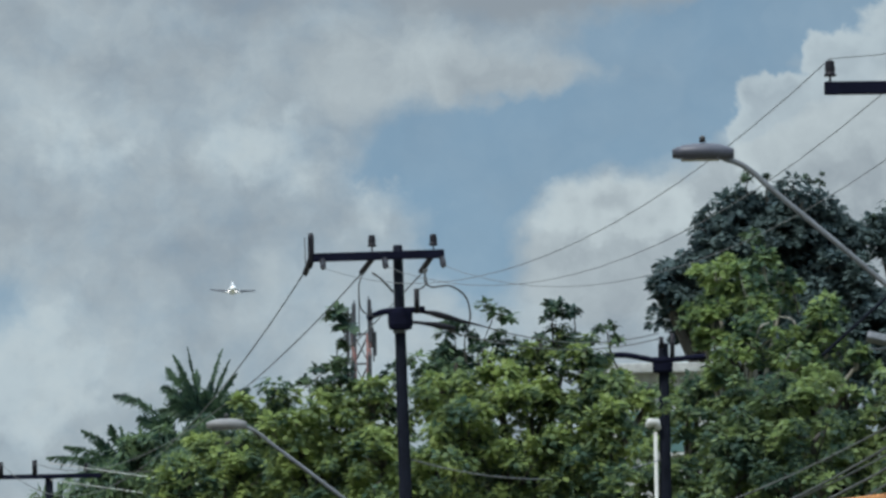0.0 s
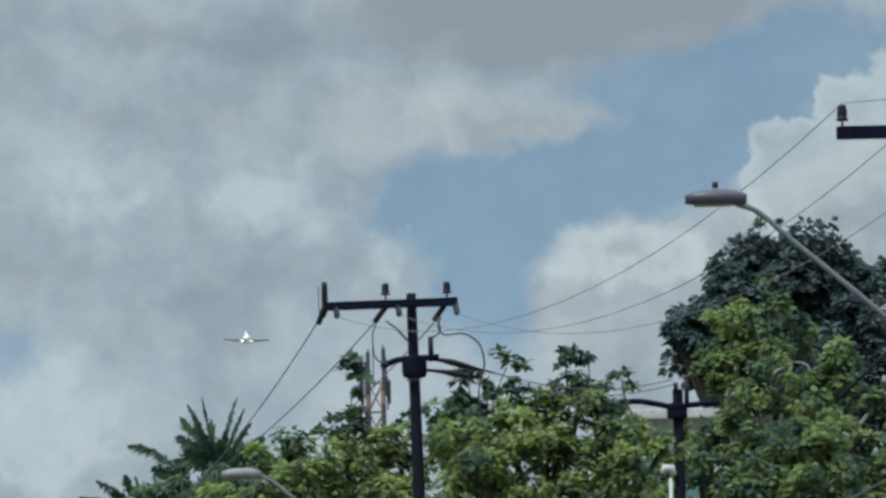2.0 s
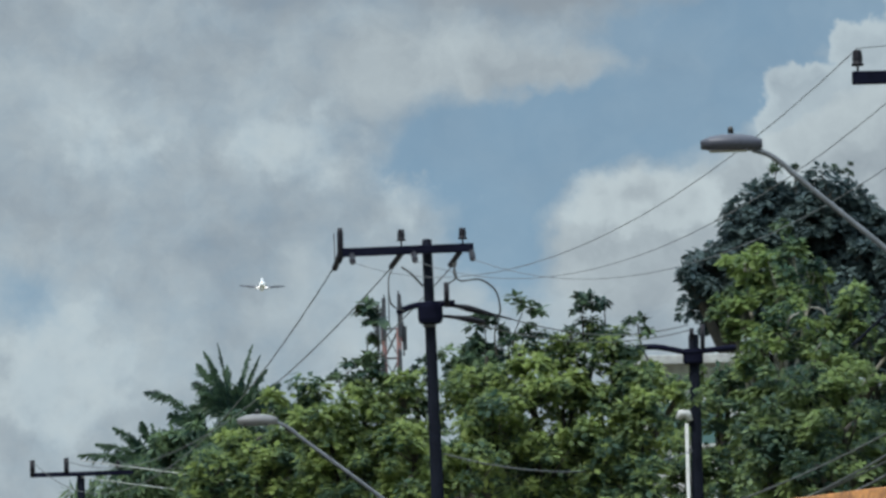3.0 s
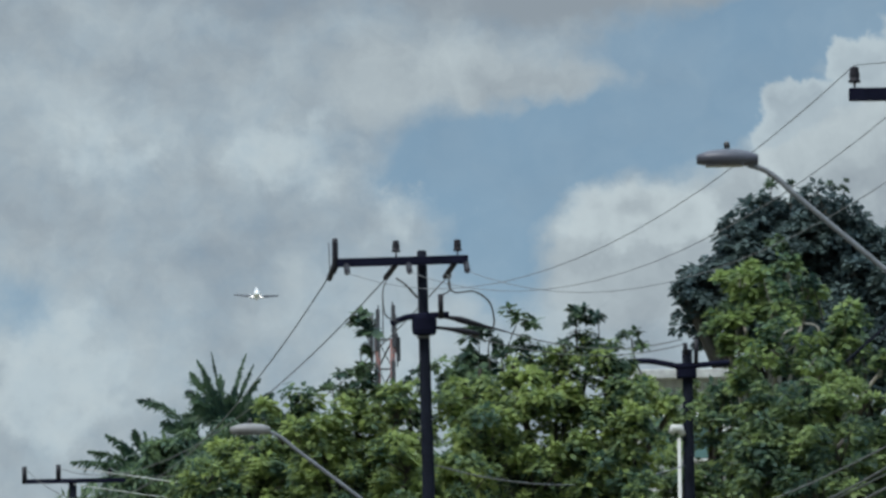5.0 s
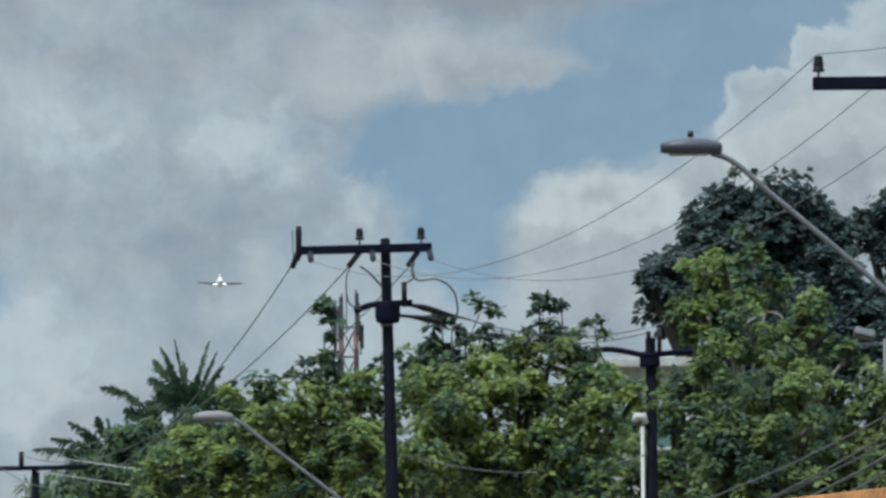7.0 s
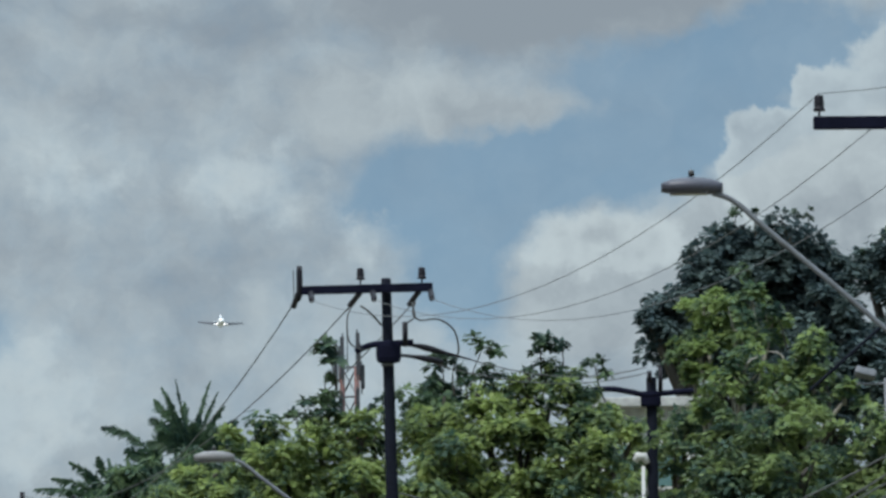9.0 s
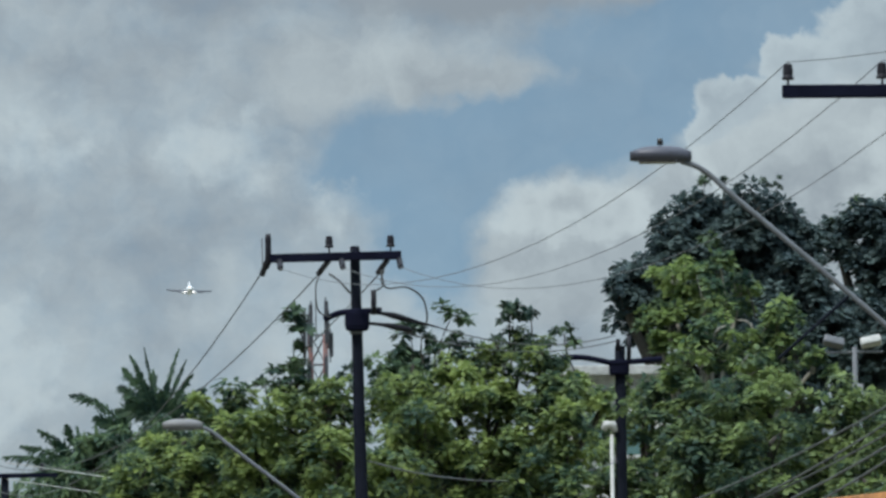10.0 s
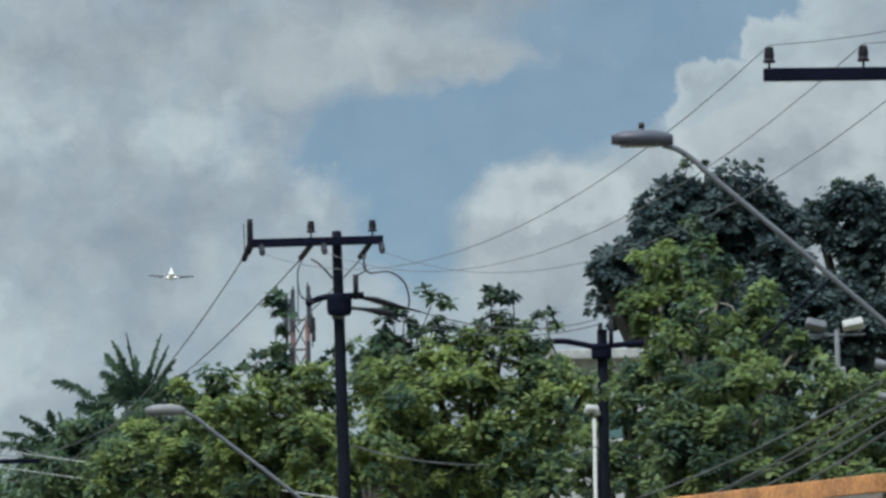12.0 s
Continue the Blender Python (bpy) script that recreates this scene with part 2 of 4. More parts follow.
TUFT = foliage("shoot_leaves", (0.020, 0.044, 0.038), (0.075, 0.118, 0.060), 0.3)
BLUISH = foliage("bluish_leaves", (0.036, 0.070, 0.052), (0.115, 0.172, 0.080), 0.42)
PALM = foliage("palm_leaves", (0.018, 0.042, 0.034), (0.055, 0.098, 0.054), 0.28)


# ---------------------------------------------------------------- mesh helpers
def thing(name, at, label, category, group="", kind=""):
    e = new(name)
    e.location = at
    e.empty_display_size = 0.2
    return tagged(e, label, category, group, kind)


def part(name, bm, mat, parent, label="", smooth_faces=False):
    me = bpy.data.meshes.new(name)
    bm.to_mesh(me)
    bm.free()
    if smooth_faces:
        me.polygons.foreach_set("use_smooth", [True] * len(me.polygons))
    me.materials.append(mat)
    ob = new(name, me)
    ob.parent = parent
    return tagged(ob, label)


def tube(points, radii, seg=8, bm=None, caps=True):
    """A round bar through points; radii: one number, or one for each point."""
    bm = bm or bmesh.new()
    pts = [Vector(p) for p in points]
    if not isinstance(radii, (list, tuple)):
        radii = [radii] * len(pts)
    rings = []
    for i, p in enumerate(pts):
        d = (pts[min(i + 1, len(pts) - 1)] - pts[max(i - 1, 0)]).normalized()
        side = d.cross(Vector((0, 0, 1)) if abs(d.z) < 0.95 else Vector((1, 0, 0))).normalized()
        up = side.cross(d)
        rings.append([bm.verts.new(p + radii[i] * (math.cos(2 * math.pi * k / seg) * side + math.sin(2 * math.pi * k / seg) * up)) for k in range(seg)])
    for a, b in zip(rings, rings[1:]):
        for k in range(seg):
            bm.faces.new((a[k], a[(k + 1) % seg], b[(k + 1) % seg], b[k]))
    if caps:
        bm.faces.new(rings[0][::-1])
        bm.faces.new(rings[-1])
    return bm


def lathe(profile, seg=12, axis="z", at=(0, 0, 0), bm=None):
    """Turned shape: profile of (radius, along)."""
    bm = bm or bmesh.new()
    o = Vector(at)
    rings = []
    for r, h in profile:
        ring = []
        for k in range(seg):
            c, s = r * math.cos(2 * math.pi * k / seg), r * math.sin(2 * math.pi * k / seg)
            ring.append(bm.verts.new(o + Vector({"z": (c, s, h), "y": (c, h, s), "x": (h, c, s)}[axis])))
        rings.append(ring)
    for a, b in zip(rings, rings[1:]):
        for k in range(seg):
            bm.faces.new((a[k], a[(k + 1) % seg], b[(k + 1) % seg], b[k]))
    bm.faces.new(rings[0][::-1])
    bm.faces.new(rings[-1])
    bmesh.ops.recalc_face_normals(bm, faces=bm.faces)
    return bm


def box(size, at=(0, 0, 0), turn=None, bevel=0.01, bm=None):
    b = bmesh.new()
    bmesh.ops.create_cube(b, size=1.0)
    bmesh.ops.scale(b, vec=size, verts=b.verts)
    if bevel:
        bmesh.ops.bevel(b, geom=b.edges[:], offset=bevel, segments=2, affect="EDGES", profile=0.6)
    m = Matrix.Translation(at) @ (turn.to_matrix().to_4x4() if turn else Matrix())
    bmesh.ops.transform(b, matrix=m, verts=b.verts)
    if bm is None:
        return b
    me = bpy.data.meshes.new("tmp")
    b.to_mesh(me)
    b.free()
    bm.from_mesh(me)
    bpy.data.meshes.remove(me)
    return bm


def hang(a, b, sag, n=18):
    """Points of a wire that hangs from a to b."""
    a, b = Vector(a), Vector(b)
    return [a.lerp(b, i / n) - Vector((0, 0, 4 * sag * (i / n) * (1 - i / n))) for i in range(n + 1)]


def bezier(p, n=10):
    """Points of a smooth line through p."""
    p = [Vector(q) for q in p]
    out_ = []
    for i in range(len(p) - 1):
        p0, p1, p2, p3 = p[max(i - 1, 0)], p[i], p[i + 1], p[min(i + 2, len(p) - 1)]
        for k in range(n):
            t = k / n
            out_.append(0.5 * (2 * p1 + (p2 - p0) * t + (2 * p0 - 5 * p1 + 4 * p2 - p3) * t * t + (3 * p1 - p0 - 3 * p2 + p3) * t ** 3))
    return out_ + [p[-1]]


# ---------------------------------------------------------------- ground
def ground_sheet():
    bm = bmesh.new()
    bmesh.ops.create_grid(bm, x_segments=60, y_segments=60, size=4500)
    ob = part("ground", bm, SOIL, None)
    tagged(ob, "flat ground of dry grass and soil", "ground", kind="structure")


def strip(name, centre, half, z, mat, label):
    """A slab along a line of points."""
    bm = bmesh.new()
    rows = []
    for i, (x, y) in enumerate(centre):
        x0, y0 = centre[max(i - 1, 0)]
        x1, y1 = centre[min(i + 1, len(centre) - 1)]
        n = Vector((y1 - y0, x0 - x1, 0)).normalized() * half
        rows.append([bm.verts.new((x - n.x, y - n.y, h)) for h in (-0.1, z)] + [bm.verts.new((x + n.x, y + n.y, h)) for h in (z, -0.1)])
    for a, b in zip(rows, rows[1:]):
        for k in range(3):
            bm.faces.new((a[k], a[k + 1], b[k + 1], b[k]))
    bmesh.ops.recalc_face_normals(bm, faces=bm.faces)
    tagged(part(name, bm, mat, None), label, name, kind="structure")


ground_sheet()
ROAD_LINE = [(9.5, -60), (5.0, 0), (1.0, 35), (-4.0, 75), (-7.6, 112), (-15.5, 140), (-25.5, 172), (-36, 214), (-80, 400)]
strip("road", ROAD_LINE, 3.4, 0.02, ASPHALT, "grey asphalt street with a worn surface")
strip("pavement", [(x + 5.0, y) for x, y in ROAD_LINE], 0.8, 0.14, CONCRETE, "raised concrete pavement beside the street")


# ---------------------------------------------------------------- poles and lamps
def pin_insulator(parent, at, s=1.0):
    bm = lathe([(0.015, -0.02), (0.015, 0.07)], 8)
    prof = [(0.03, 0.07), (0.078, 0.075), (0.078, 0.105), (0.06, 0.115), (0.066, 0.15), (0.066, 0.2), (0.056, 0.23), (0.06, 0.25), (0.05, 0.275), (0.03, 0.28)]
    lathe(prof, 12, bm=bm)
    bmesh.ops.scale(bm, vec=(s, s, s), verts=bm.verts)
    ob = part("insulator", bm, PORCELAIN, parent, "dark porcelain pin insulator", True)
    ob.location = at
    return ob


def dead_end(parent, a, b):
    """A string insulator from the crossarm to the wire's end."""
    a, b = Vector(a), Vector(b)
    n, pts, rad = 12, [], []
    for i in range(n + 1):
        pts.append(a.lerp(b, i / n))
        rad.append(0.018 if i in (0, n) else (0.055 if i % 2 else 0.042))
    return part("string_insulator", tube(pts, rad, 10), PORCELAIN, parent, "dark string insulator", True)


def crossarm(parent, x0, x1, z, tilt=0.0):
    bm = box((x1 - x0, 0.12, 0.15), bevel=0.018)
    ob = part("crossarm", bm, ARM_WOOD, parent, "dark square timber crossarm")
    ob.location, ob.rotation_euler = ((x0 + x1) / 2, -0.2, z), (0, tilt, 0)
    return ob


def pole_shaft(parent, top, height, r0, r1, name="shaft"):
    n = 10
    pts = [Vector((0, 0, -0.3)).lerp(Vector((top[0], top[1], height)), i / n) for i in range(n + 1)]
    pts.append(Vector((top[0], top[1], height + 0.02)))
    rad = [r0 + (r1 - r0) * i / n for i in range(n + 1)] + [r1 * 0.7]
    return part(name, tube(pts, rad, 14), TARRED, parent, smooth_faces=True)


def brace(parent, a, b, w=0.03):
    return part("brace", tube([a, b], w, 6), GALV_DULL, parent, "flat steel brace")


def band(parent, at, r, mat=None):
    bm = lathe([(r, -0.03), (r + 0.01, -0.026), (r + 0.01, 0.026), (r, 0.03)], 14)
    ob = part("band", bm, mat or GALV_DULL, parent, "steel pole band", True)
    ob.location = at
    return ob


def street_lamp(at, reach, rise, arm_r=0.045, label="", brace_to=None, drop=0.0, case=None):
    """A bracket arm with a cobra head, fixed to a pole; at: the foot of the arm."""
    th = thing("street_lamp", at, label, "street lamp", "street lamps on the poles")
    hx, hz = -reach, rise
    arm = bezier([(0.02, 0, 0), (-reach * 0.4, 0, rise * 0.435), (-reach * 0.8, 0, rise * 0.85), (-reach * 0.88, 0, rise * 0.94), (-reach * 0.95, 0, rise * 1.0), (-reach - 0.06, 0, rise * 1.03)], 8)
    arm = [Vector(p) - Vector((0, 0, drop)) for p in arm]
    part("arm", tube(arm, arm_r, 10), GALV_DULL, th, "curved grey steel bracket arm", True)
    head = bmesh.new()
    rows = []
    L = 0.71
    for i, (w, up, dn) in enumerate([(0.05, 0.05, -0.06), (0.1, 0.095, -0.085), (0.16, 0.11, -0.09), (0.18, 0.112, -0.09), (0.175, 0.105, -0.09), (0.155, 0.085, -0.085), (0.1, 0.035, -0.07)]):
        x = hx + 0.06 - L * (i / 6)
        zc = hz * 1.03 + 0.01 + 0.02 * (i / 6)
        rows.append([head.verts.new((x, w * math.cos(a), zc + (up * math.sin(a) if math.sin(a) > 0 else dn * abs(math.sin(a)) ** 0.35))) for a in [2 * math.pi * k / 12 for k in range(12)]])
    for a, b in zip(rows, rows[1:]):
        for k in range(12):
            head.faces.new((a[k], a[(k + 1) % 12], b[(k + 1) % 12], b[k]))
    head.faces.new(rows[0])
    head.faces.new(rows[-1][::-1])
    bmesh.ops.recalc_face_normals(head, faces=head.faces)
    h = part("head", head, case or LAMP_CASE, th, "grey cobra-head lamp housing", True)
    lens = box((0.44, 0.24, 0.04), (hx - 0.33, 0, hz * 1.03 - 0.053), bevel=0.015)
    part("lens", lens, LAMP_LENS, h, "pale glass lens")
    cell = lathe([(0.035, 0), (0.035, 0.05), (0.028, 0.07), (0.01, 0.078)], 10, at=(hx - 0.3, 0, hz * 1.03 + 0.14))
    part("photocell", cell, BLACK, h, "small black photocell", True)
    part("clamp", box((0.1, 0.2, 0.34), (0.0, 0, -0.02), bevel=0.015), TARRED, th)
    if brace_to:
        part("stay", tube([Vector(brace_to[0]), Vector(brace_to[1])], 0.022, 6), TARRED, th, "thin dark stay rod")
    return th


def wire(name, pts, r, mat, label, group="wires"):
    ob = part(name, tube(pts, r, 6), mat, None, smooth_faces=True)
    return tagged(ob, label, "wire", group)


# the pole in the middle, where the line changes direction
mid = thing("utility_pole", (-2.1, 115, 0), "tarred wooden utility pole with a crossarm and fuse bracket", "utility pole", "utility poles along the street")
pole_shaft(mid, (-0.17, 0), 11.04, 0.165, 0.088)
crossarm(mid, -1.7, 0.66, 10.86, radians(-0.7))
for x in (-0.62, 0.47):
    pin_insulator(mid, (x, -0.2, 10.95))
# switch at the arm's left end
part("fuse_switch", tube([(-1.73, -0.2, 10.66), (-1.7, -0.22, 10.78), (-1.7, -0.22, 11.2), (-1.7, -0.22, 11.28)], [0.035, 0.06, 0.055, 0.045], 10), PORCELAIN, mid, "upright dark switch", True)
part("switch_rod", tube([(-1.8, -0.24, 10.7), (-1.81, -0.24, 11.2)], 0.012, 6), GALV_DULL, mid)
for x, dx in ((-1.72, -0.12), (-0.62, -0.22), (0.42, -0.2)):
    dead_end(mid, (x, -0.1, 10.82), (x + dx, 0.45, 10.6))
for x in (-1.5, -0.4, 0.62):
    dead_end(mid, (x, -0.24, 10.8), (x + 0.03, -0.75, 10.62))
band(mid, (-0.16, 0, 9.52), 0.105)
part("bracket", tube(bezier([(-0.72, -0.1, 9.76), (-0.45, -0.18, 9.86), (-0.14, -0.2, 9.88), (0.3, -0.18, 9.9)], 5), 0.055, 8), ARM_WOOD, mid, "short bracket arm", True)
part("spool_rack", box((0.44, 0.34, 0.4), (-0.14, -0.1, 9.74), bevel=0.1), ARM_WOOD, mid)
for k, (x1, z1) in enumerate(((1.15, 9.62), (0.95, 9.72))):
    part("fuse_arm", tube(bezier([(0.0, 0.1 * k, 9.9 - 0.2 * k), (0.4, 0.15, 9.85 - 0.2 * k), (0.8, 0.3, 9.75 - 0.18 * k), (x1 + 0.15 - 0.4 * k, 0.4 + 0.3 * k, z1 - 0.16 * k)], 4), [0.03, 0.03, 0.03, 0.034, 0.045, 0.06, 0.06, 0.055, 0.045, 0.03, 0.022, 0.018, 0.016], 8), PORCELAIN, mid, "thin fuse arm", True)
part("fuse_cutout", tube([(0.16, -0.22, 9.82), (0.16, -0.24, 10.26)], 0.05, 10), PORCELAIN, mid, "dark fuse cutout", True)
part("jumper", tube(bezier([(0.35, -0.3, 10.6), (0.3, -0.35, 10.42), (0.42, -0.3, 10.28), (0.75, -0.2, 10.3), (1.02, 0, 10.12), (1.1, 0.2, 9.8), (1.05, 0.4, 9.66)], 6), 0.017, 6), CABLE, mid, "looping jumper wire", True)
part("jumper", tube(bezier([(0.28, -0.3, 10.6), (0.34, -0.35, 10.35), (0.2, -0.3, 10.24)], 6), 0.015, 6), CABLE, mid, "", True)
part("jumper", tube(bezier([(-0.8, -0.3, 10.5), (-0.86, -0.4, 10.3), (-0.82, -0.4, 9.9), (-0.6, -0.25, 9.78)], 6), 0.015, 6), CABLE, mid, "", True)
part("jumper", tube(bezier([(-0.62, -0.3, 10.55), (-0.45, -0.35, 10.42), (-0.25, -0.28, 10.2)], 6), 0.02, 6), CABLE, mid, "", True)
for z in (5.3, 5.6):
    band(mid, (-0.17 * z / 11, 0, z), 0.168 - 0.078 * z / 11, TARRED)

# the near pole
near = thing("utility_pole", (5.05, 75, 0), "dark wooden utility pole with a crossarm, meter box and cable bundle", "utility pole", "utility poles along the street")
pole_shaft(near, (0.07, 0), 9.62, 0.155, 0.088)
crossarm(near, -1.56, 0.92, 9.47, radians(0.4))
for x in (-1.49, -0.4, 0.69):
    pin_insulator(near, (x, -0.2, 9.55), 0.9)
meter = part("meter_box", box((0.17, 0.14, 0.32), (-0.105, -0.17, 7.05), bevel=0.02), METER, near, "small pale meter box")
for z in (6.97, 7.12):
    part("dial", lathe([(0.05, -0.255), (0.05, -0.238)], 12, "y", (-0.105, 0, z)), BLACK, meter)
part("conduit", tube([(-0.03, -0.18, 0.0), (-0.01, -0.16, 5.2)], 0.03, 8), GALV_DULL, near, "grey conduit", True)
part("riser", tube([(-0.015, -0.14, 7.2), (-0.01, -0.13, 7.85)], 0.024, 8), GALV_DULL, near, "", True)
for z in (5.42, 5.55, 5.72, 5.85, 6.0, 6.15, 6.42):
    band(near, (0.042, 0, z), 0.152 - 0.062 * z / 9.6)
part("splice_case", tube([(-0.34, -0.12, 6.12), (-0.12, -0.14, 6.06)], 0.06, 10), GALV_DULL, near, "pale cable splice case", True)
part("splice_case", tube([(-0.3, -0.12, 5.74), (-0.12, -0.14, 5.7)], 0.05, 10), GALV_DULL, near, "", True)

# the far pole
far = thing("utility_pole", (-15.8, 214, 0), "distant dark utility pole with crossarm among the trees", "utility pole", "utility poles along the street")
pole_shaft(far, (-0.05, 0), 11.8, 0.17, 0.13)
crossarm(far, -1.7, 1.7, 11.76)
part("fuse_switch", tube([(-1.62, -0.2, 11.7), (-1.62, -0.2, 12.25)], 0.085, 10), PORCELAIN, far, "", True)
part("fuse_switch", tube([(-0.5, -0.2, 11.8), (-0.5, -0.2, 12.3)], 0.085, 10), PORCELAIN, far, "", True)
pin_insulator(far, (1.2, -0.2, 11.84), 1.2)

# the pole of the side line
side = thing("utility_pole", (2.83, 136, 0), "dark wooden utility pole with a low bracket and white riser", "utility pole", "utility poles along the street")
pole_shaft(side, (0.02, 0), 10.6, 0.155, 0.11)
bar = bezier([(-1.2, -0.2, 10.36), (-0.8, -0.22, 10.37), (-0.4, -0.2, 10.3), (-0.1, -0.18, 10.24), (0.3, -0.18, 10.27), (1.0, -0.2, 10.32)], 5)
part("bracket", tube(bar, 0.06, 8), ARM_WOOD, side, "dark bent bracket arm", True)
part("head_block", box((0.42, 0.4, 0.32), (0.0, -0.02, 10.16), bevel=0.05), ARM_WOOD, side)
part("fuse_cutout", tube([(0.2, -0.2, 10.3), (0.21, -0.2, 10.82)], 0.05, 10), PORCELAIN, side, "", True)
part("fuse_cutout", tube([(-0.02, -0.2, 10.5), (-0.02, -0.2, 10.74)], 0.05, 10), PORCELAIN, side, "", True)
part("riser", tube([(-0.2, -0.14, 0), (-0.18, -0.14, 8.75)], 0.042, 10), PIPE, side, "white plastic riser pipe", True)
part("riser_cap", tube([(-0.36, -0.16, 8.85), (-0.3, -0.16, 8.95), (-0.16, -0.15, 8.95), (-0.1, -0.15, 8.8)], [0.06, 0.1, 0.1, 0.06], 10), PIPE, side, "white weather cap", True)

# the next pole of the line, beside the street
last = copy_thing(near, pose(12.4, 35, 0))
tagged(last, "dark wooden utility pole with a crossarm beside the pavement")

street_lamp((4.95, 74.85, 6.52), 2.58, 2.16, 0.033, "grey cobra-head street lamp on a long bracket arm", [(-0.71, 0, 0.6), (-1.55, 0.05, -0.13)], drop=0.055)
street_lamp((-2.3, 114.8, 5.75), 2.75, 2.08, 0.035, "pale cobra-head street lamp against dense trees", case=LAMP_PALE)

# ---------------------------------------------------------------- wires
NEAR_TOPS = [(3.56, 74.8, 9.82), (4.65, 74.8, 9.82), (5.74, 74.8, 9.82)]
MID_FRONT = [(-3.58, 114.2, 10.62), (-2.48, 114.2, 10.62), (-1.46, 114.2, 10.62)]
MID_BACK = [(-3.94, 115.45, 10.65), (-2.94, 115.45, 10.59), (-1.88, 115.45, 10.56)]
FAR_TOPS = [(-17.4, 213.8, 12.2), (-16.3, 213.8, 12.2), (-14.6, 213.8, 12.15)]
for a, b, s in zip(NEAR_TOPS, MID_FRONT, (1.15, 1.22, 1.27)):
    wire("power_wire", hang(a, b, s), 0.006, ALU_WIRE, "grey bare power wire strung between poles")
for a, b, s in zip(MID_BACK, FAR_TOPS, (2.3, 1.4, 1.45)):
    wire("power_wire", hang(a, b, s, 30), 0.012, CABLE, "grey bare power wire running to a distant pole")
for a in NEAR_TOPS:
    wire("power_wire", hang(a, (a[0] + 7.36, 34.8, 9.82), 1.0), 0.006, ALU_WIRE, "grey bare power wire strung between poles")
for k, (za, zb, s) in enumerate(((9.6, 10.82, 0.25), (9.5, 10.7, 0.28), (7.25, 8.17, 0.38))):
    wire("service_cable", hang(((-0.8, 115.4, 9.62), (-1.4, 115.7, 9.56), (-2.09, 115.1, za))[k], (2.75, 135.8, zb), s), 0.012 if k < 2 else 0.014, CABLE if k < 2 else GALV_DULL, "dark service cable sagging between two poles")
for k, (za, zb, s, r) in enumerate(((6.0, 5.75, 0.75, 0.011), (5.85, 5.7, 1.0, 0.013), (5.72, 5.6, 0.85, 0.012), (5.55, 5.4, 0.9, 0.015), (5.42, 5.3, 1.05, 0.015))):
    wire("telephone_cable", hang((4.95 + 0.03 * (k % 3), 74.85, za), (-2.1, 114.9, zb), s), r, PHONE_CABLE, "grey telephone cable in a sagging bundle", "telephone cables")
    wire("telephone_cable", hang((5.1 + 0.03 * (k % 3), 74.85, za), (12.4, 34.9, zb + 0.1), s), r * 0.7, CABLE, "grey telephone cable in a sagging bundle", "telephone cables")
for za, zb, s, r in ((6.3, 12.2, 0.0, 0.014), (6.0, 11.65, 0.0, 0.012)):
    wire("telephone_cable", hang((-2.25, 115.0, za), (-15.8, 213.8, zb), s, 26), r, PIPE, "pale telephone cable before the trees", "telephone cables")


# ---------------------------------------------------------------- radio mast
def radio_mast(at):
    th = thing("radio_mast", at, "red and white lattice radio mast with panel antennas", "radio mast")
    w, H = 0.4, 25.6
    corners = [(-w, -w), (w, -w), (w, w), (-w, w)]
    n = 16
    for x, y in corners:
        for k in range(4):
            z0, z1 = H * k / 4, H * (k + 1) / 4
            part("leg", tube([(x, y, z0), (x, y, z1)], 0.13, 8), RED if k % 2 else WHITE, th, "red painted leg" if k % 2 else "white painted leg", True)
    for i in range(4):
        bm = bmesh.new()
        a, b = corners[i], corners[(i + 1) % 4]
        for k in range(n):
            z0, z1 = H * k / n, H * (k + 1) / n
            tube([(*a, z0), (*b, z1)], 0.03, 5, bm)
            tube([(*b, z0), (*a, z1)], 0.03, 5, bm)
            tube([(*a, z1), (*b, z1)], 0.03, 5, bm)
        part("bracing", bm, GALV_DULL, th)
    for x, y, z, h in ((-0.72, -0.6, 24.6, 2.2), (-0.36, -0.75, 24.9, 2.3), (0.48, -0.7, 25.1, 2.3), (0.5, 0.7, 24.9, 2.1), (-0.5, 0.7, 24.8, 2.0), (-0.45, -0.7, 22.4, 1.7), (0.45, -0.72, 22.6, 1.8), (0.72, -0.3, 24.4, 1.3)):
        ob = part("panel_antenna", box((0.22, 0.16, h), (0, 0, h / 2), bevel=0.03), ANTENNA, th, "tall grey panel antenna")
        ob.location = (x, y, z)
        part("antenna_pipe", tube([(x * 0.92, y * 0.85, z - 0.3), (x * 0.92, y * 0.85, z + h + 0.2)], 0.05, 6), GALV_DULL, th)
    part("whip", tube([(-0.1, 0, 25.4), (-0.1, 0, 28.0)], 0.04, 6), GALV_DULL, th, "thin whip aerial")
    return th


radio_mast((-8.95, 350, 0))


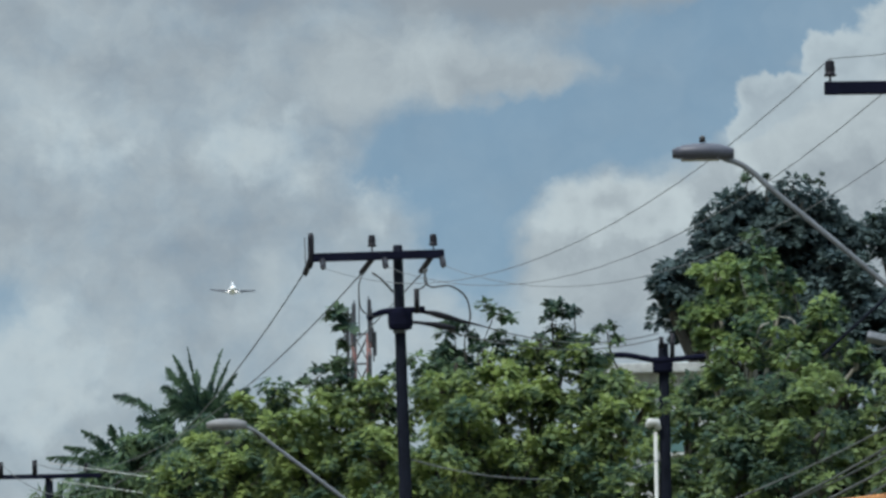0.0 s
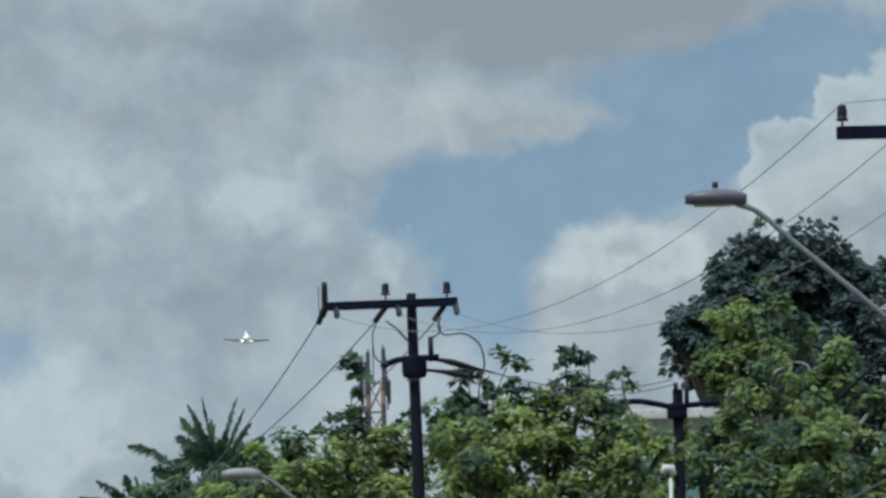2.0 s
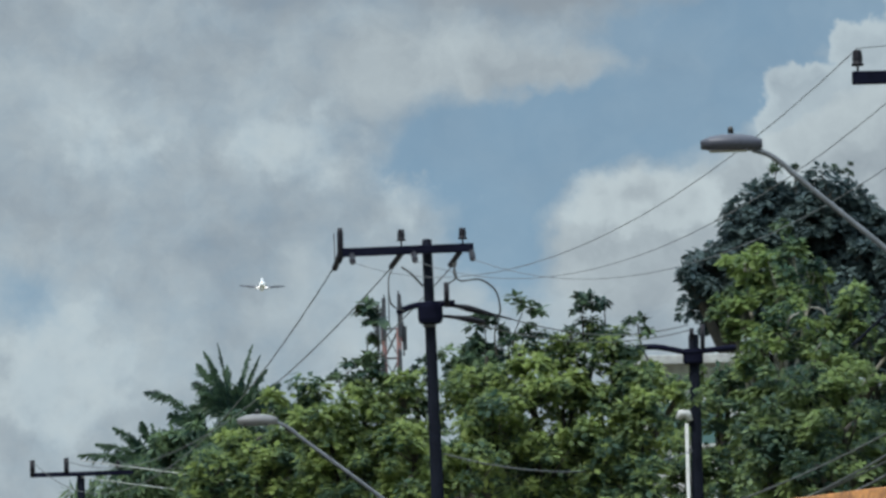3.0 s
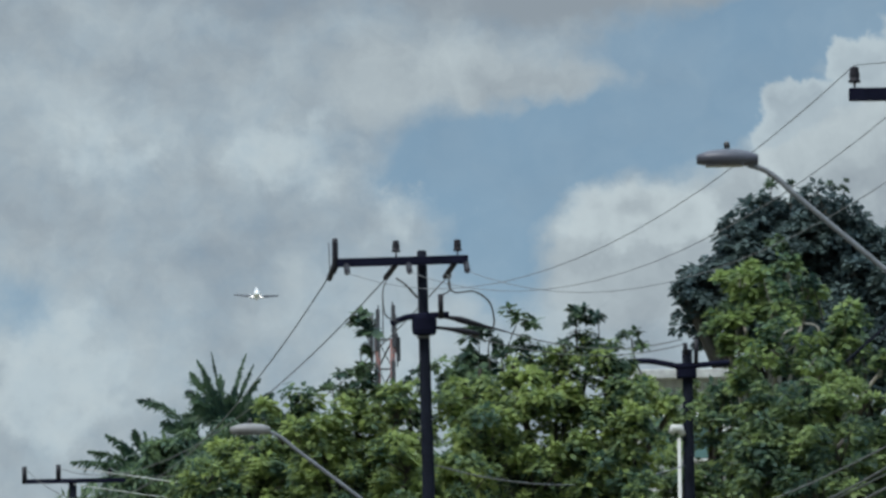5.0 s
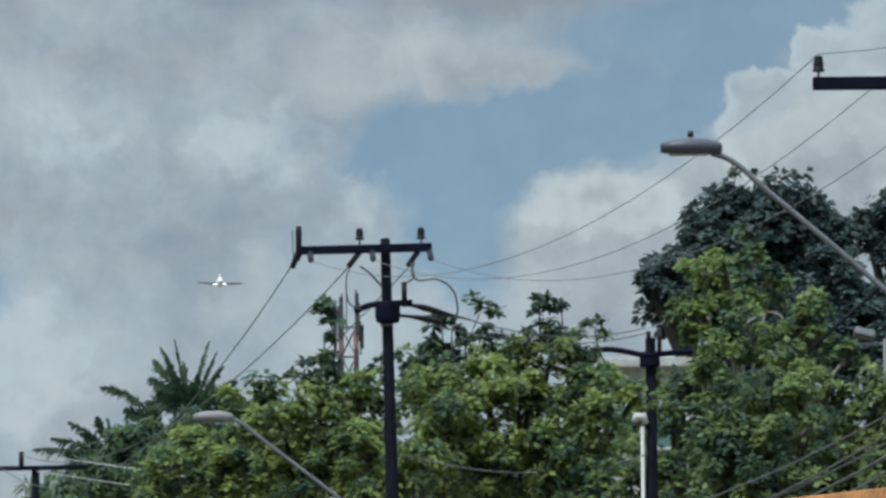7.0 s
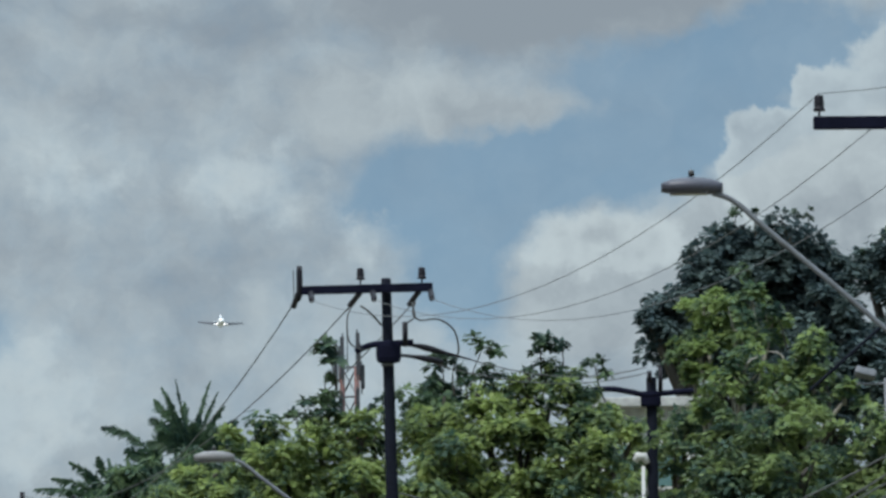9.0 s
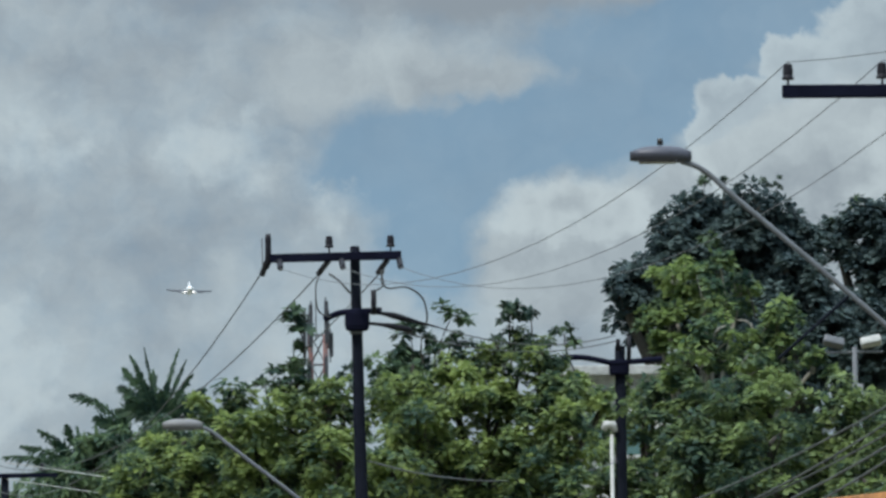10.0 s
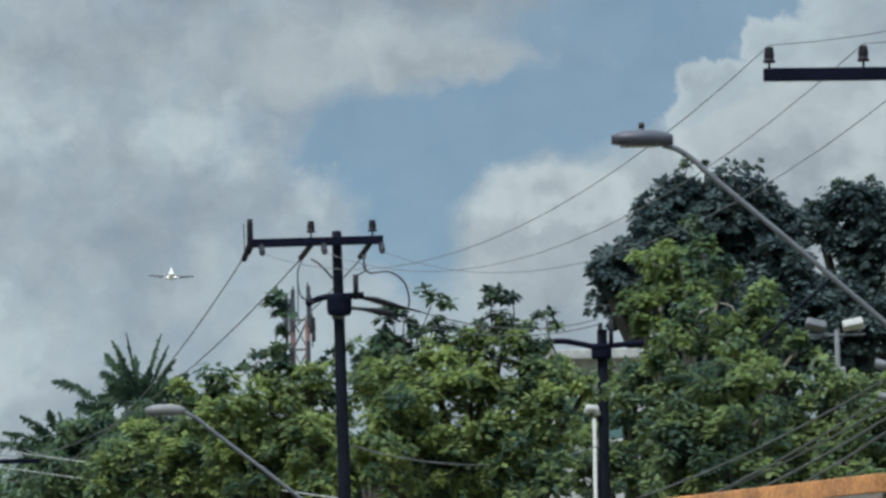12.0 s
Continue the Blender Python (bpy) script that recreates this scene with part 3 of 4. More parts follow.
# ---------------------------------------------------------------- aeroplane on its approach
def aeroplane(at):
    th = thing("aeroplane", at, "white twin-engined airliner approaching with landing lights on", "aeroplane")
    part("fuselage", lathe([(0.1, -14), (1.0, -13.4), (1.8, -12.2), (2.3, -10), (2.4, -6), (2.4, 6), (1.9, 10), (0.9, 13.5), (0.25, 15)], 20, "y"), PLANE_SKIN, th, "", True)

    def blade(name, pts, thick, parent):
        bm = bmesh.new()
        up = [bm.verts.new((x, y, z + t)) for (x, y, z), t in zip(pts, thick)]
        lo = [bm.verts.new((x, y, z - t)) for (x, y, z), t in zip(pts, thick)]
        n = len(pts)
        bm.faces.new(up)
        bm.faces.new(lo[::-1])
        for k in range(n):
            bm.faces.new((up[k], lo[k], lo[(k + 1) % n], up[(k + 1) % n]))
        bmesh.ops.recalc_face_normals(bm, faces=bm.faces)
        return part(name, bm, PLANE_GREY, parent)

    for s in (-1, 1):
        blade("wing", [(s * 1.2, -3.2, -0.9), (s * 15.0, 2.6, 0.6), (s * 15.0, 3.9, 0.6), (s * 1.2, 2.6, -0.9)], [0.85, 0.4, 0.35, 0.6], th)
        blade("tailplane", [(s * 0.4, 10.6, 0.9), (s * 5.0, 13.2, 1.3), (s * 5.0, 14.3, 1.3), (s * 0.4, 13.8, 0.9)], [0.14, 0.06, 0.04, 0.08], th)
        part("engine", lathe([(0.6, -4.3), (0.78, -4.0), (0.8, -2.6), (0.55, -0.9)], 16, "y", (s * 4.2, 0, -1.5)), PLANE_SKIN, th, "white engine", True)
        part("landing_light", lathe([(0.05, -4.0), (0.4, -3.9), (0.5, -3.6), (0.4, -3.2)], 12, "y", (s * 2.6, 0, -0.9)), glow("landing_light", (1, 0.98, 0.95), 3), th, "bright landing light", True)
    fin = bmesh.new()
    pts = [(8.2, 1.3), (12.2, 7.2), (14.8, 7.2), (14.0, 1.0)]
    a = [fin.verts.new((0.4, y, z)) for y, z in pts]
    b = [fin.verts.new((-0.4, y, z)) for y, z in pts]
    fin.faces.new(a)
    fin.faces.new(b[::-1])
    for k in range(4):
        fin.faces.new((a[k], b[k], b[(k + 1) % 4], a[(k + 1) % 4]))
    bmesh.ops.recalc_face_normals(fin, faces=fin.faces)
    part("tail_fin", fin, PLANE_SKIN, th)
    part("cockpit_window", box((1.5, 0.5, 0.35), (0, -12.55, 0.75), bevel=0.1), GLASS_DARK, th)
    th.rotation_euler = (radians(-2), radians(2), radians(4))
    return th


aeroplane((-195.0, 4300, 327))


# ---------------------------------------------------------------- orange-framed board, floodlights, house
def billboard():
    a, b = Vector((4.43, 70.0, 0)), Vector((1.65, 77.4, 0))
    d = b - a
    L = d.length
    th = thing("billboard", a, "weathered orange-framed pale billboard on timber posts", "billboard")
    th.rotation_euler = (0, 0, math.atan2(d.y, d.x))
    part("panel", box((L, 0.06, 1.9), (L / 2, 0, 3.5), bevel=0.008), PANEL, th, "pale weathered board")
    for z in (4.5, 2.5):
        part("rail", box((L + 0.1, 0.16, 0.2), (L / 2, 0, z + 0.03), bevel=0.015), ORANGE, th, "orange timber rail")
    for x in (0.07, L - 0.07):
        part("stile", box((0.18, 0.14, 1.74), (x, 0, 3.5), bevel=0.012), ORANGE, th, "orange timber stile")
    for x in (0.8, L / 2, L - 0.8):
        part("post", box((0.14, 0.14, 4.2), (x, -0.13, 2.1), bevel=0.01), ORANGE, th)


billboard()


def floodlight_mast():
    th = thing("floodlight_mast", (6.40, 112, 0), "slim grey mast with two white floodlights", "floodlight")
    part("mast", tube([(0, 0, 0), (0, 0, 8.95)], [0.06, 0.045], 10), GALV_DULL, th, "", True)
    part("crossbar", tube([(-0.5, 0, 8.86), (0.5, 0, 8.86)], 0.02, 8), GALV_DULL, th, "", True)
    for x, ang_ in ((-0.36, -14), (0.28, 10)):
        f = part("floodlight", box((0.36, 0.2, 0.14), bevel=0.03), PIPE if x > 0 else GALV_DULL, th, "white floodlight case" if x > 0 else "grey floodlight case")
        f.location, f.rotation_euler = (x, 0, 9.04), (radians(-25), radians(-ang_), 0)
    part("junction_box", box((0.2, 0.14, 0.4), (0.03, -0.05, 8.1), bevel=0.02), GALV, th)


floodlight_mast()


def far_house():
    th = thing("house", (-16.7, 172, 0), "low pale house with a blue-grey sheet roof", "house")
    part("wall", box((7, 6, 7.3), (0, 0, 3.65), bevel=0.02), WALL_PAINT, th)
    bm = bmesh.new()
    v = [bm.verts.new(p) for p in ((-3.9, -3.4, 7.2), (3.9, -3.4, 7.2), (3.9, 3.4, 7.2), (-3.9, 3.4, 7.2), (-3.9, 0, 8.7), (3.3, 0, 8.7))]
    for f in ((0, 1, 5, 4), (2, 3, 4, 5), (1, 2, 5), (3, 0, 4), (0, 3, 2, 1)):
        bm.faces.new([v[i] for i in f])
    part("roof", bm, ROOF_WHITE, th, "blue-grey sheet-metal roof")
    for x in (-2.2, 0.2, 2.2):
        for z in (2.0, 5.4):
            w = part("window", box((1.0, 0.08, 1.2), (x, -3.02, z), bevel=0.01), WHITE, th)
            part("pane", box((0.84, 0.04, 1.04), (x, -3.07, z), bevel=0.005), GLASS_DARK, w)


far_house()


def white_building():
    """A pale flat-roofed building that shows through gaps in the trees."""
    th = thing("building", (3.0, 150, 0), "white flat-roofed building with blue-green windows behind trees", "building")
    part("wall", box((2.3, 4.0, 10.85), (0, 2, 5.43), bevel=0.02), STUCCO, th, "pale rendered wall")
    part("roof", box((2.6, 4.8, 0.22), (0, 2, 10.96), bevel=0.03), STUCCO, th, "white roof slab")
    for z in (9.5, 6.6, 3.6):
        for x in (-0.55, 0.6):
            w = part("window", box((0.8, 0.1, 1.1), (x, -0.02, z), bevel=0.012), WHITE, th)
            part("pane", box((0.66, 0.04, 0.96), (x, -0.07, z), bevel=0.006), TEAL, w, "blue-green glass pane")


white_building()


# ---------------------------------------------------------------- trees
def leaf_mesh(name, pos, nor, size, mat, parent, slim, way):
    """Many small folded leaves in one mesh: places, facings, lengths, widths, axes."""
    n = len(pos)
    nor = nor / np.linalg.norm(nor, axis=1, keepdims=True)
    ax = np.cross(way, nor)
    ax /= np.linalg.norm(ax, axis=1, keepdims=True) + 1e-9
    ln = np.cross(ax, nor)
    s = size[:, None]
    base, tip = pos - ln * s * 0.5, pos + ln * s * 0.5 - nor * s * 0.12
    l, r = pos + ax * s * slim * 0.5 - nor * s * 0.06, pos - ax * s * slim * 0.5 - nor * s * 0.06
    verts = np.stack([base, l, tip, r], 1).reshape(-1, 3)
    me = bpy.data.meshes.new(name)
    me.vertices.add(4 * n)
    me.vertices.foreach_set("co", verts.ravel())
    idx = (np.arange(n)[:, None] * 4 + np.array([0, 1, 2, 0, 2, 3])[None]).ravel()
    me.loops.add(6 * n)
    me.loops.foreach_set("vertex_index", idx)
    me.polygons.add(2 * n)
    me.polygons.foreach_set("loop_start", np.arange(2 * n) * 3)
    me.update(calc_edges=True)
    me.materials.append(mat)
    ob = new(name, me)
    ob.parent = parent
    return ob


def ball(rng, n):
    v = rng.normal(size=(n, 3))
    return v / np.linalg.norm(v, axis=1, keepdims=True)


def rosettes(rng, at, radius, per, leaf):
    """Whorls of drooping leaves round the twig ends: places, facings, leaf axes and lengths."""
    k = len(at)
    turn = np.arange(per)[None] * 2.39996 + rng.uniform(0, 6.3, (k, 1)) + rng.normal(size=(k, per)) * 0.25
    lift = np.linspace(0.97, -0.35, per)[None] + rng.normal(size=(k, per)) * 0.08
    lift = np.clip(lift, -0.7, 0.98)
    flat = np.sqrt(1 - lift ** 2)
    d = np.stack([np.cos(turn) * flat, np.sin(turn) * flat, lift], -1)
    tilt = rng.normal(size=(k, 1, 3)) * 0.22
    d = d + tilt
    d /= np.linalg.norm(d, axis=-1, keepdims=True)
    rad = (radius[:, None] * rng.uniform(0.6, 0.9, (k, per)))[..., None]
    pos = at[:, None] + d * rad * np.array([1.0, 1.0, 0.82])
    way = d + np.array([0, 0, -0.75]) + rng.normal(size=d.shape) * 0.2
    way /= np.linalg.norm(way, axis=-1, keepdims=True)
    up = np.array([0, 0, 0.5]) + d * 0.8 + rng.normal(size=d.shape) * 0.2
    nor = up - way * (up * way).sum(-1, keepdims=True)
    size = leaf * (radius[:, None] / radius.mean()) ** 0.5 * rng.uniform(0.7, 1.25, (k, per))
    return pos.reshape(-1, 3), nor.reshape(-1, 3), way.reshape(-1, 3), size.ravel()


def broadleaf(seed, depth, lobes, mat, label, leaf=0.17, clump=0.33, dense=0.95, per=60, slim=0.66, slope=1.0, trunk=0.2, foot=None, tufts=(), bark=None, fill=1.0):
    """A tree: trunk, limbs to each lobe, twigs, and a crown of leaf whorls through the lobes."""
    rng = np.random.default_rng(seed)
    bark = bark or BARK
    cx = foot if foot is not None else sum(l[0] for l in lobes) / len(lobes)
    th = thing("tree", (cx, depth, 0), label, "tree", "trees behind the street")
    # the crown spreads wider towards its foot
    high_ = max(l[2] for l in lobes)
    lobes = [(x, y - slope * (high_ - z), z, r) for x, y, z, r in lobes]
    zmin = min(l[2] - l[3] for l in lobes)
    fork = max(1.6, zmin * 0.7)
    pts = bezier([(0, 0, -0.2), (rng.normal() * 0.1, rng.normal() * 0.1, fork * 0.5), (rng.normal() * 0.15, 0, fork)], 6)
    part("trunk", tube(pts, [trunk * (1.5 - 0.8 * i / (len(pts) - 1)) for i in range(len(pts))], 10), bark, th, smooth_faces=True)
    P, N, A, S = [], [], [], []
    top = Vector(pts[-1])
    # lower storeys of the crown fill in below the lobes
    low = [(cx + rng.uniform(-0.6, 0.6), rng.normal() * 0.6, zmin - 0.3 - 0.9 * k, 0.9) for k in range(2) if zmin - 0.9 * k > 3.2]
    for x, y, z, r in list(lobes) + low:
        c = Vector((x - cx, y, z))
        mid_ = top.lerp(c, 0.5) + Vector((rng.normal() * 0.2, rng.normal() * 0.2, 0.3))
        limb = tube(bezier([top, mid_, c, c + Vector((rng.normal() * 0.15, 0, r * 0.5))], 4), [trunk * 0.5] * 2 + [trunk * 0.5 * (1 - 0.08 * i) for i in range(11)], 6)
        k = max(4, int(dense * 5.0 * (r / clump) ** 2))
        d = ball(rng, k)
        d[:, 1] -= 0.25
        rad = r * (0.25 + 0.85 * rng.random(k) ** 0.55)
        at = np.array(c)[None] + d * rad[:, None] * np.array([1.05, 1.1, 0.95])
        got = rosettes(rng, at, clump * rng.uniform(0.6, 1.3, k), per, leaf)
        for store, arr in zip((P, N, A, S), got):
            store.append(arr)
        # thin twigs that carry the whorls
        for q in at[::3]:
            tube([c.lerp(Vector(q), 0.1) - Vector((0, 0, r * 0.4)), Vector(q)], [0.022, 0.01], 4, limb)
        part("limb", limb, bark, th, smooth_faces=True)
        # scattered leaves within
        m = int(150 * r * r * fill)
        if m:
            P.append(np.array(c)[None] + ball(rng, m) * r * rng.random((m, 1)) ** 0.5 * 0.9 + np.array([0, 0.25 * r, 0]))
            N.append(ball(rng, m))
            A.append(ball(rng, m))
            S.append(leaf * rng.uniform(0.8, 1.4, m))
    # dark tufts of drooping leaves on thin stems, clear of the crown
    for x, z, r in tufts:
        tip = Vector((x - cx, rng.normal() * 0.15, z))
        root = tip + Vector((rng.normal() * 0.12, 0.1, -0.75))
        part("shoot", tube(bezier([root, root.lerp(tip, 0.5) + Vector((rng.normal() * 0.05, 0, 0)), tip], 4), [0.02] * 5 + [0.012] * 4, 5), BARK, th)
        at = np.array(tip)[None] + rng.normal(size=(3, 3)) * r * np.array([0.4, 0.4, 0.5])
        pos, nor, way, size = rosettes(rng, at, r * rng.uniform(0.7, 1.0, 3), 26, r * 0.8)
        leaf_mesh("leaf_tuft", pos, nor, size, TUFT, th, 0.62, way)
    leaf_mesh("crown", np.concatenate(P), np.concatenate(N), np.concatenate(S), mat, th, slim, np.concatenate(A))
    return th


def frond(parent, a, tip, bow, rng, leaflet=0.5):
    """One feathered palm leaf from a to tip, bowed by bow: rib and hanging leaflets."""
    a, tip = Vector(a), Vector(tip)
    n = 18
    ctrl = a.lerp(tip, 0.55) + Vector(bow)
    pts = [a * (1 - s) ** 2 + ctrl * 2 * s * (1 - s) + tip * s * s for s in (i / n for i in range(n + 1))]
    bm = tube(pts, [0.07 * (1 - 0.75 * i / n) for i in range(n + 1)], 5)
    for i in range(3, n):
        for h in (0, 0.4, 0.8):
            p = pts[i].lerp(pts[i + 1], h)
            t = (pts[i + 1] - pts[i]).normalized()
            sd = t.cross(Vector((0.15, 1, 0.2))).normalized()
            f = (i + h) / n
            ll = leaflet * min(1.0, 0.35 + 2.2 * f, 0.2 + 2.6 * (1.02 - f)) * rng.uniform(0.7, 1.25)
            for sgn in (-1, 1):
                w = t * 0.032
                out_ = (sd * sgn * 0.55 + Vector((0, rng.uniform(-0.5, 0.5), 0)) + t * rng.uniform(0.5, 1.1)).normalized()
                end = p + out_ * ll + Vector((rng.uniform(-0.2, 0.2) * ll, 0, -ll * rng.uniform(0.2, 1.0) * (1 - abs(t.z) * 0.6)))
                mm = p.lerp(end, 0.5) + Vector((0, 0, ll * 0.1))
                v = [bm.verts.new(q) for q in (p - w, p + w, mm + w * 1.3, mm - w * 1.3, end)]
                bm.faces.new((v[0], v[1], v[2], v[3]))
                bm.faces.new((v[3], v[2], v[4]))
    return part("frond", bm, PALM, parent)


def palm_tree(at, height, tips, label, seed):
    """tips: where each leaf ends from the crown's heart (aside, up), how far it bows (aside, up), its leaflets' length."""
    rng = random.Random(seed)
    th = thing("palm_tree", at, label, "palm tree", "palms behind the street")
    pts = bezier([(0.5, 0, -0.2), (0.25, 0, height * 0.5), (0, 0, height)], 8)
    part("trunk", tube(pts, [0.2 - 0.05 * i / (len(pts) - 1) + 0.008 * (i % 2) for i in range(len(pts))], 10), PALM_BARK, th, smooth_faces=True)
    for k, (dx, dz, bx, bz, leaflet) in enumerate(tips):
        dy = (0.3, -0.5, 0.6, -0.2, -0.7)[k % 5]
        frond(th, (0, 0, height), (dx, dy, height + dz), (bx, 0, bz), rng, leaflet)
    return th


palm_tree((-11.22, 224, 0), 13.91, [(-1.03, 2.46, -0.04, 0.43, 0.2), (-0.5, 2.69, 0, 0, 0.11), (0.65, 2.67, -0.16, 0, 0.17), (0.94, 2.24, -0.07, 0, 0.15), (1.19, 1.72, 0, 0.23, 0.2), (-1.27, 2.03, -0.16, 0.43, 0.3), (-0.77, 2.06, -0.12, 0.16, 0.3), (-0.25, 1.95, -0.07, 0, 0.3), (0.3, 1.5, 0, 0, 0.3), (1.61, 1.21, 0.07, 0.39, 0.35), (-1.4, 1.39, -0.12, 0.46, 0.4), (1.91, 0.62, 0.04, 0.46, 0.4), (1.34, 1.02, 0.12, 0.2, 0.4), (-0.46, 1.38, -0.16, 0, 0.4), (-1.05, 0.89, -0.12, 0.32, 0.45), (0.72, 1.17, 0.12, 0.07, 0.4), (0.08, 1.18, 0.07, 0, 0.4), (-1.56, 0.61, -0.07, 0.39, 0.45), (-0.58, 0.69, -0.16, 0.12, 0.45), (0.98, 0.58, 0.12, 0.23, 0.45)], "coconut palm with upright feathered fronds", 3)
palm_tree((-12, 222, 0), 13.14, [(-2.22, 1.77, 0.27, 0.81, 0.34), (-1.34, 0.95, 0.07, 0.39, 0.4), (0.88, 0.76, 0, 0.46, 0.4), (-0.86, 0.79, 0, 0.23, 0.4), (-2.02, 0.13, 0, 0.51, 0.4), (1.45, 0.18, 0, 0.46, 0.4), (-0.38, 0.87, -0.07, 0.16, 0.4)], "smaller palm with an arching frond", 5)
palm_tree((-13.96, 227, 0), 12.39, [(-1.69, 1.61, 0.24, 0.27, 0.32), (-0.66, 1.71, -0.04, 0.24, 0.3), (-0.35, 1.71, 0, 0.12, 0.2), (-2.29, 1.02, 0.08, 0.43, 0.34), (-2.85, 0.63, 0, 0.4, 0.32), (0.6, 1.42, 0, 0.32, 0.4), (-1.08, 1.15, -0.08, 0.2, 0.4), (1.19, 0.82, 0, 0.4, 0.4), (-1.78, 0.55, 0, 0.32, 0.4)], "low palm with pointed dark fronds", 7)
broadleaf(31, 160, [(-8.4, 0.0, 6.1, 1.02), (-8.1, -0.3, 7.7, 1.07), (-8.3, -0.2, 8.7, 0.99), (-6.4, -0.0, 6.2, 0.93), (-6.5, 0.3, 7.9, 1.05), (-6.5, -0.3, 8.7, 1.02), (-5.1, -0.4, 6.3, 0.99), (-4.9, 0.3, 7.9, 1.08), (-5.1, 0.2, 9.2, 1.09), (-3.2, -0.3, 6.0, 0.94), (-3.1, -0.1, 7.9, 0.96), (-3.4, -0.1, 9.1, 1.02)], BLUISH, "dark green tree in the dense growth behind", 0.22, 0.42, slope=0.2, fill=1.6)
broadleaf(32, 161, [(-1.7, 0.3, 6.2, 1.09), (-1.6, 0.4, 7.9, 0.93), (-1.6, 0.4, 9.3, 1.01), (-0.1, -0.2, 6.3, 1.01), (-0.3, -0.3, 8.0, 1.1), (-0.4, 0.2, 9.1, 0.93), (1.3, 0.2, 6.3, 0.91), (1.5, -0.4, 8.0, 0.97), (1.6, 0.4, 9.2, 1.1), (2.9, -0.3, 6.2, 0.91), (2.8, -0.1, 7.9, 0.93), (2.7, 0.3, 9.1, 1.09)], BLUISH, "dark green tree in the dense growth behind", 0.22, 0.42, slope=0.2, fill=1.6)
broadleaf(33, 162, [(4.8, -0.1, 6.2, 1.0), (4.7, 0.1, 7.9, 1.02), (4.9, 0.0, 9.2, 1.04), (6.0, -0.2, 6.3, 1.0), (6.2, -0.4, 7.8, 1.02), (5.9, 0.1, 9.2, 0.91), (7.9, -0.0, 6.2, 0.97), (7.9, 0.2, 7.7, 0.91), (7.9, 0.4, 9.1, 0.99), (9.5, -0.1, 6.1, 0.96), (9.3, 0.1, 7.8, 0.98), (9.6, -0.4, 9.2, 1.05)], BLUISH, "dark green tree in the dense growth behind", 0.22, 0.42, slope=0.2, fill=1.6)
broadleaf(21, 219, [(-13.21, 0, 12.81, 0.61), (-12.26, 0.5, 13.02, 0.61), (-11.88, -0.5, 12.41, 0.76), (-13.22, 0.9, 11.76, 0.95), (-11.5, -0.2, 12.78, 0.57), (-12.27, 0.3, 11.46, 1.05), (-10.73, 0, 13.15, 0.72), (-9.97, 0.5, 12.95, 0.67), (-13.99, -0.5, 11.29, 0.95)], BLUISH, "dark bush with narrow leaves under the palms", 0.5, 0.5, slim=0.24, per=34, slope=0.2, fill=2.0)
broadleaf(11, 226, [(-14.25, 0, 11.95, 1.2), (-12.65, 0.5, 12.3, 1.1), (-11.35, -0.5, 12.2, 1.0), (-15.85, 0.9, 11.15, 1.2), (-13.45, -0.2, 10.25, 1.8), (-16.75, 0.4, 10.5, 1.0), (-11.0, 0.3, 10.6, 1.5), (-15.3, 0.2, 9.8, 1.6)], BLUISH, "dark bushy tree with narrow leaves", 0.6, 0.55, slim=0.22, trunk=0.3, per=30)
broadleaf(12, 131, [(-5.18, 0, 9.27, 0.32), (-4.93, 0.5, 9.04, 0.36), (-5.5, -0.5, 8.9, 0.38), (-5.28, 0.9, 8.47, 0.59), (-6.08, -0.2, 8.11, 0.59), (-4.83, 0.3, 8.03, 0.57), (-5.86, 0, 7.48, 0.68), (-5.07, 0.5, 7.24, 0.57), (-6.77, -0.5, 7.49, 0.63), (-6.48, 0.9, 8.06, 0.43)], GREEN, "leafy green tree behind the street lamp")
broadleaf(13, 127, [(-3.89, 0, 8.99, 0.35), (-3.45, 0.5, 9.06, 0.4), (-3.01, -0.5, 8.97, 0.4), (-2.79, 0.9, 8.64, 0.42), (-4.12, -0.2, 8.55, 0.46), (-3.46, 0.3, 8.43, 0.57), (-4.46, 0, 8.11, 0.64), (-3.58, 0.5, 7.71, 0.72), (-2.8, -0.5, 7.81, 0.55), (-4.14, 0.9, 7.16, 0.66), (-3.03, -0.2, 7.04, 0.55)], GREEN, "leafy green tree behind the tarred pole", tufts=[(-3.64, 10.5, 0.34), (-3.7, 10.17, 0.17), (-4.11, 9.49, 0.26), (-3.87, 9.35, 0.24), (-3.69, 9.76, 0.22), (-3.61, 9.48, 0.22), (-4.28, 9.38, 0.19), (-2.6, 9.58, 0.2)])
broadleaf(14, 140, [(-2.15, 0, 10.26, 0.39), (-1.84, 0.5, 10.62, 0.32), (-1.54, -0.5, 10.28, 0.39), (-1.98, 0.9, 9.89, 0.46), (-1.24, -0.2, 9.98, 0.34)], BLUISH, "dark green tree standing behind the others", tufts=[(-1.57, 11.13, 0.32), (-1.32, 11.28, 0.22), (-1.82, 10.87, 0.28), (-1.13, 10.98, 0.22), (-1.72, 10.56, 0.24), (-1.3, 10.55, 0.25)])
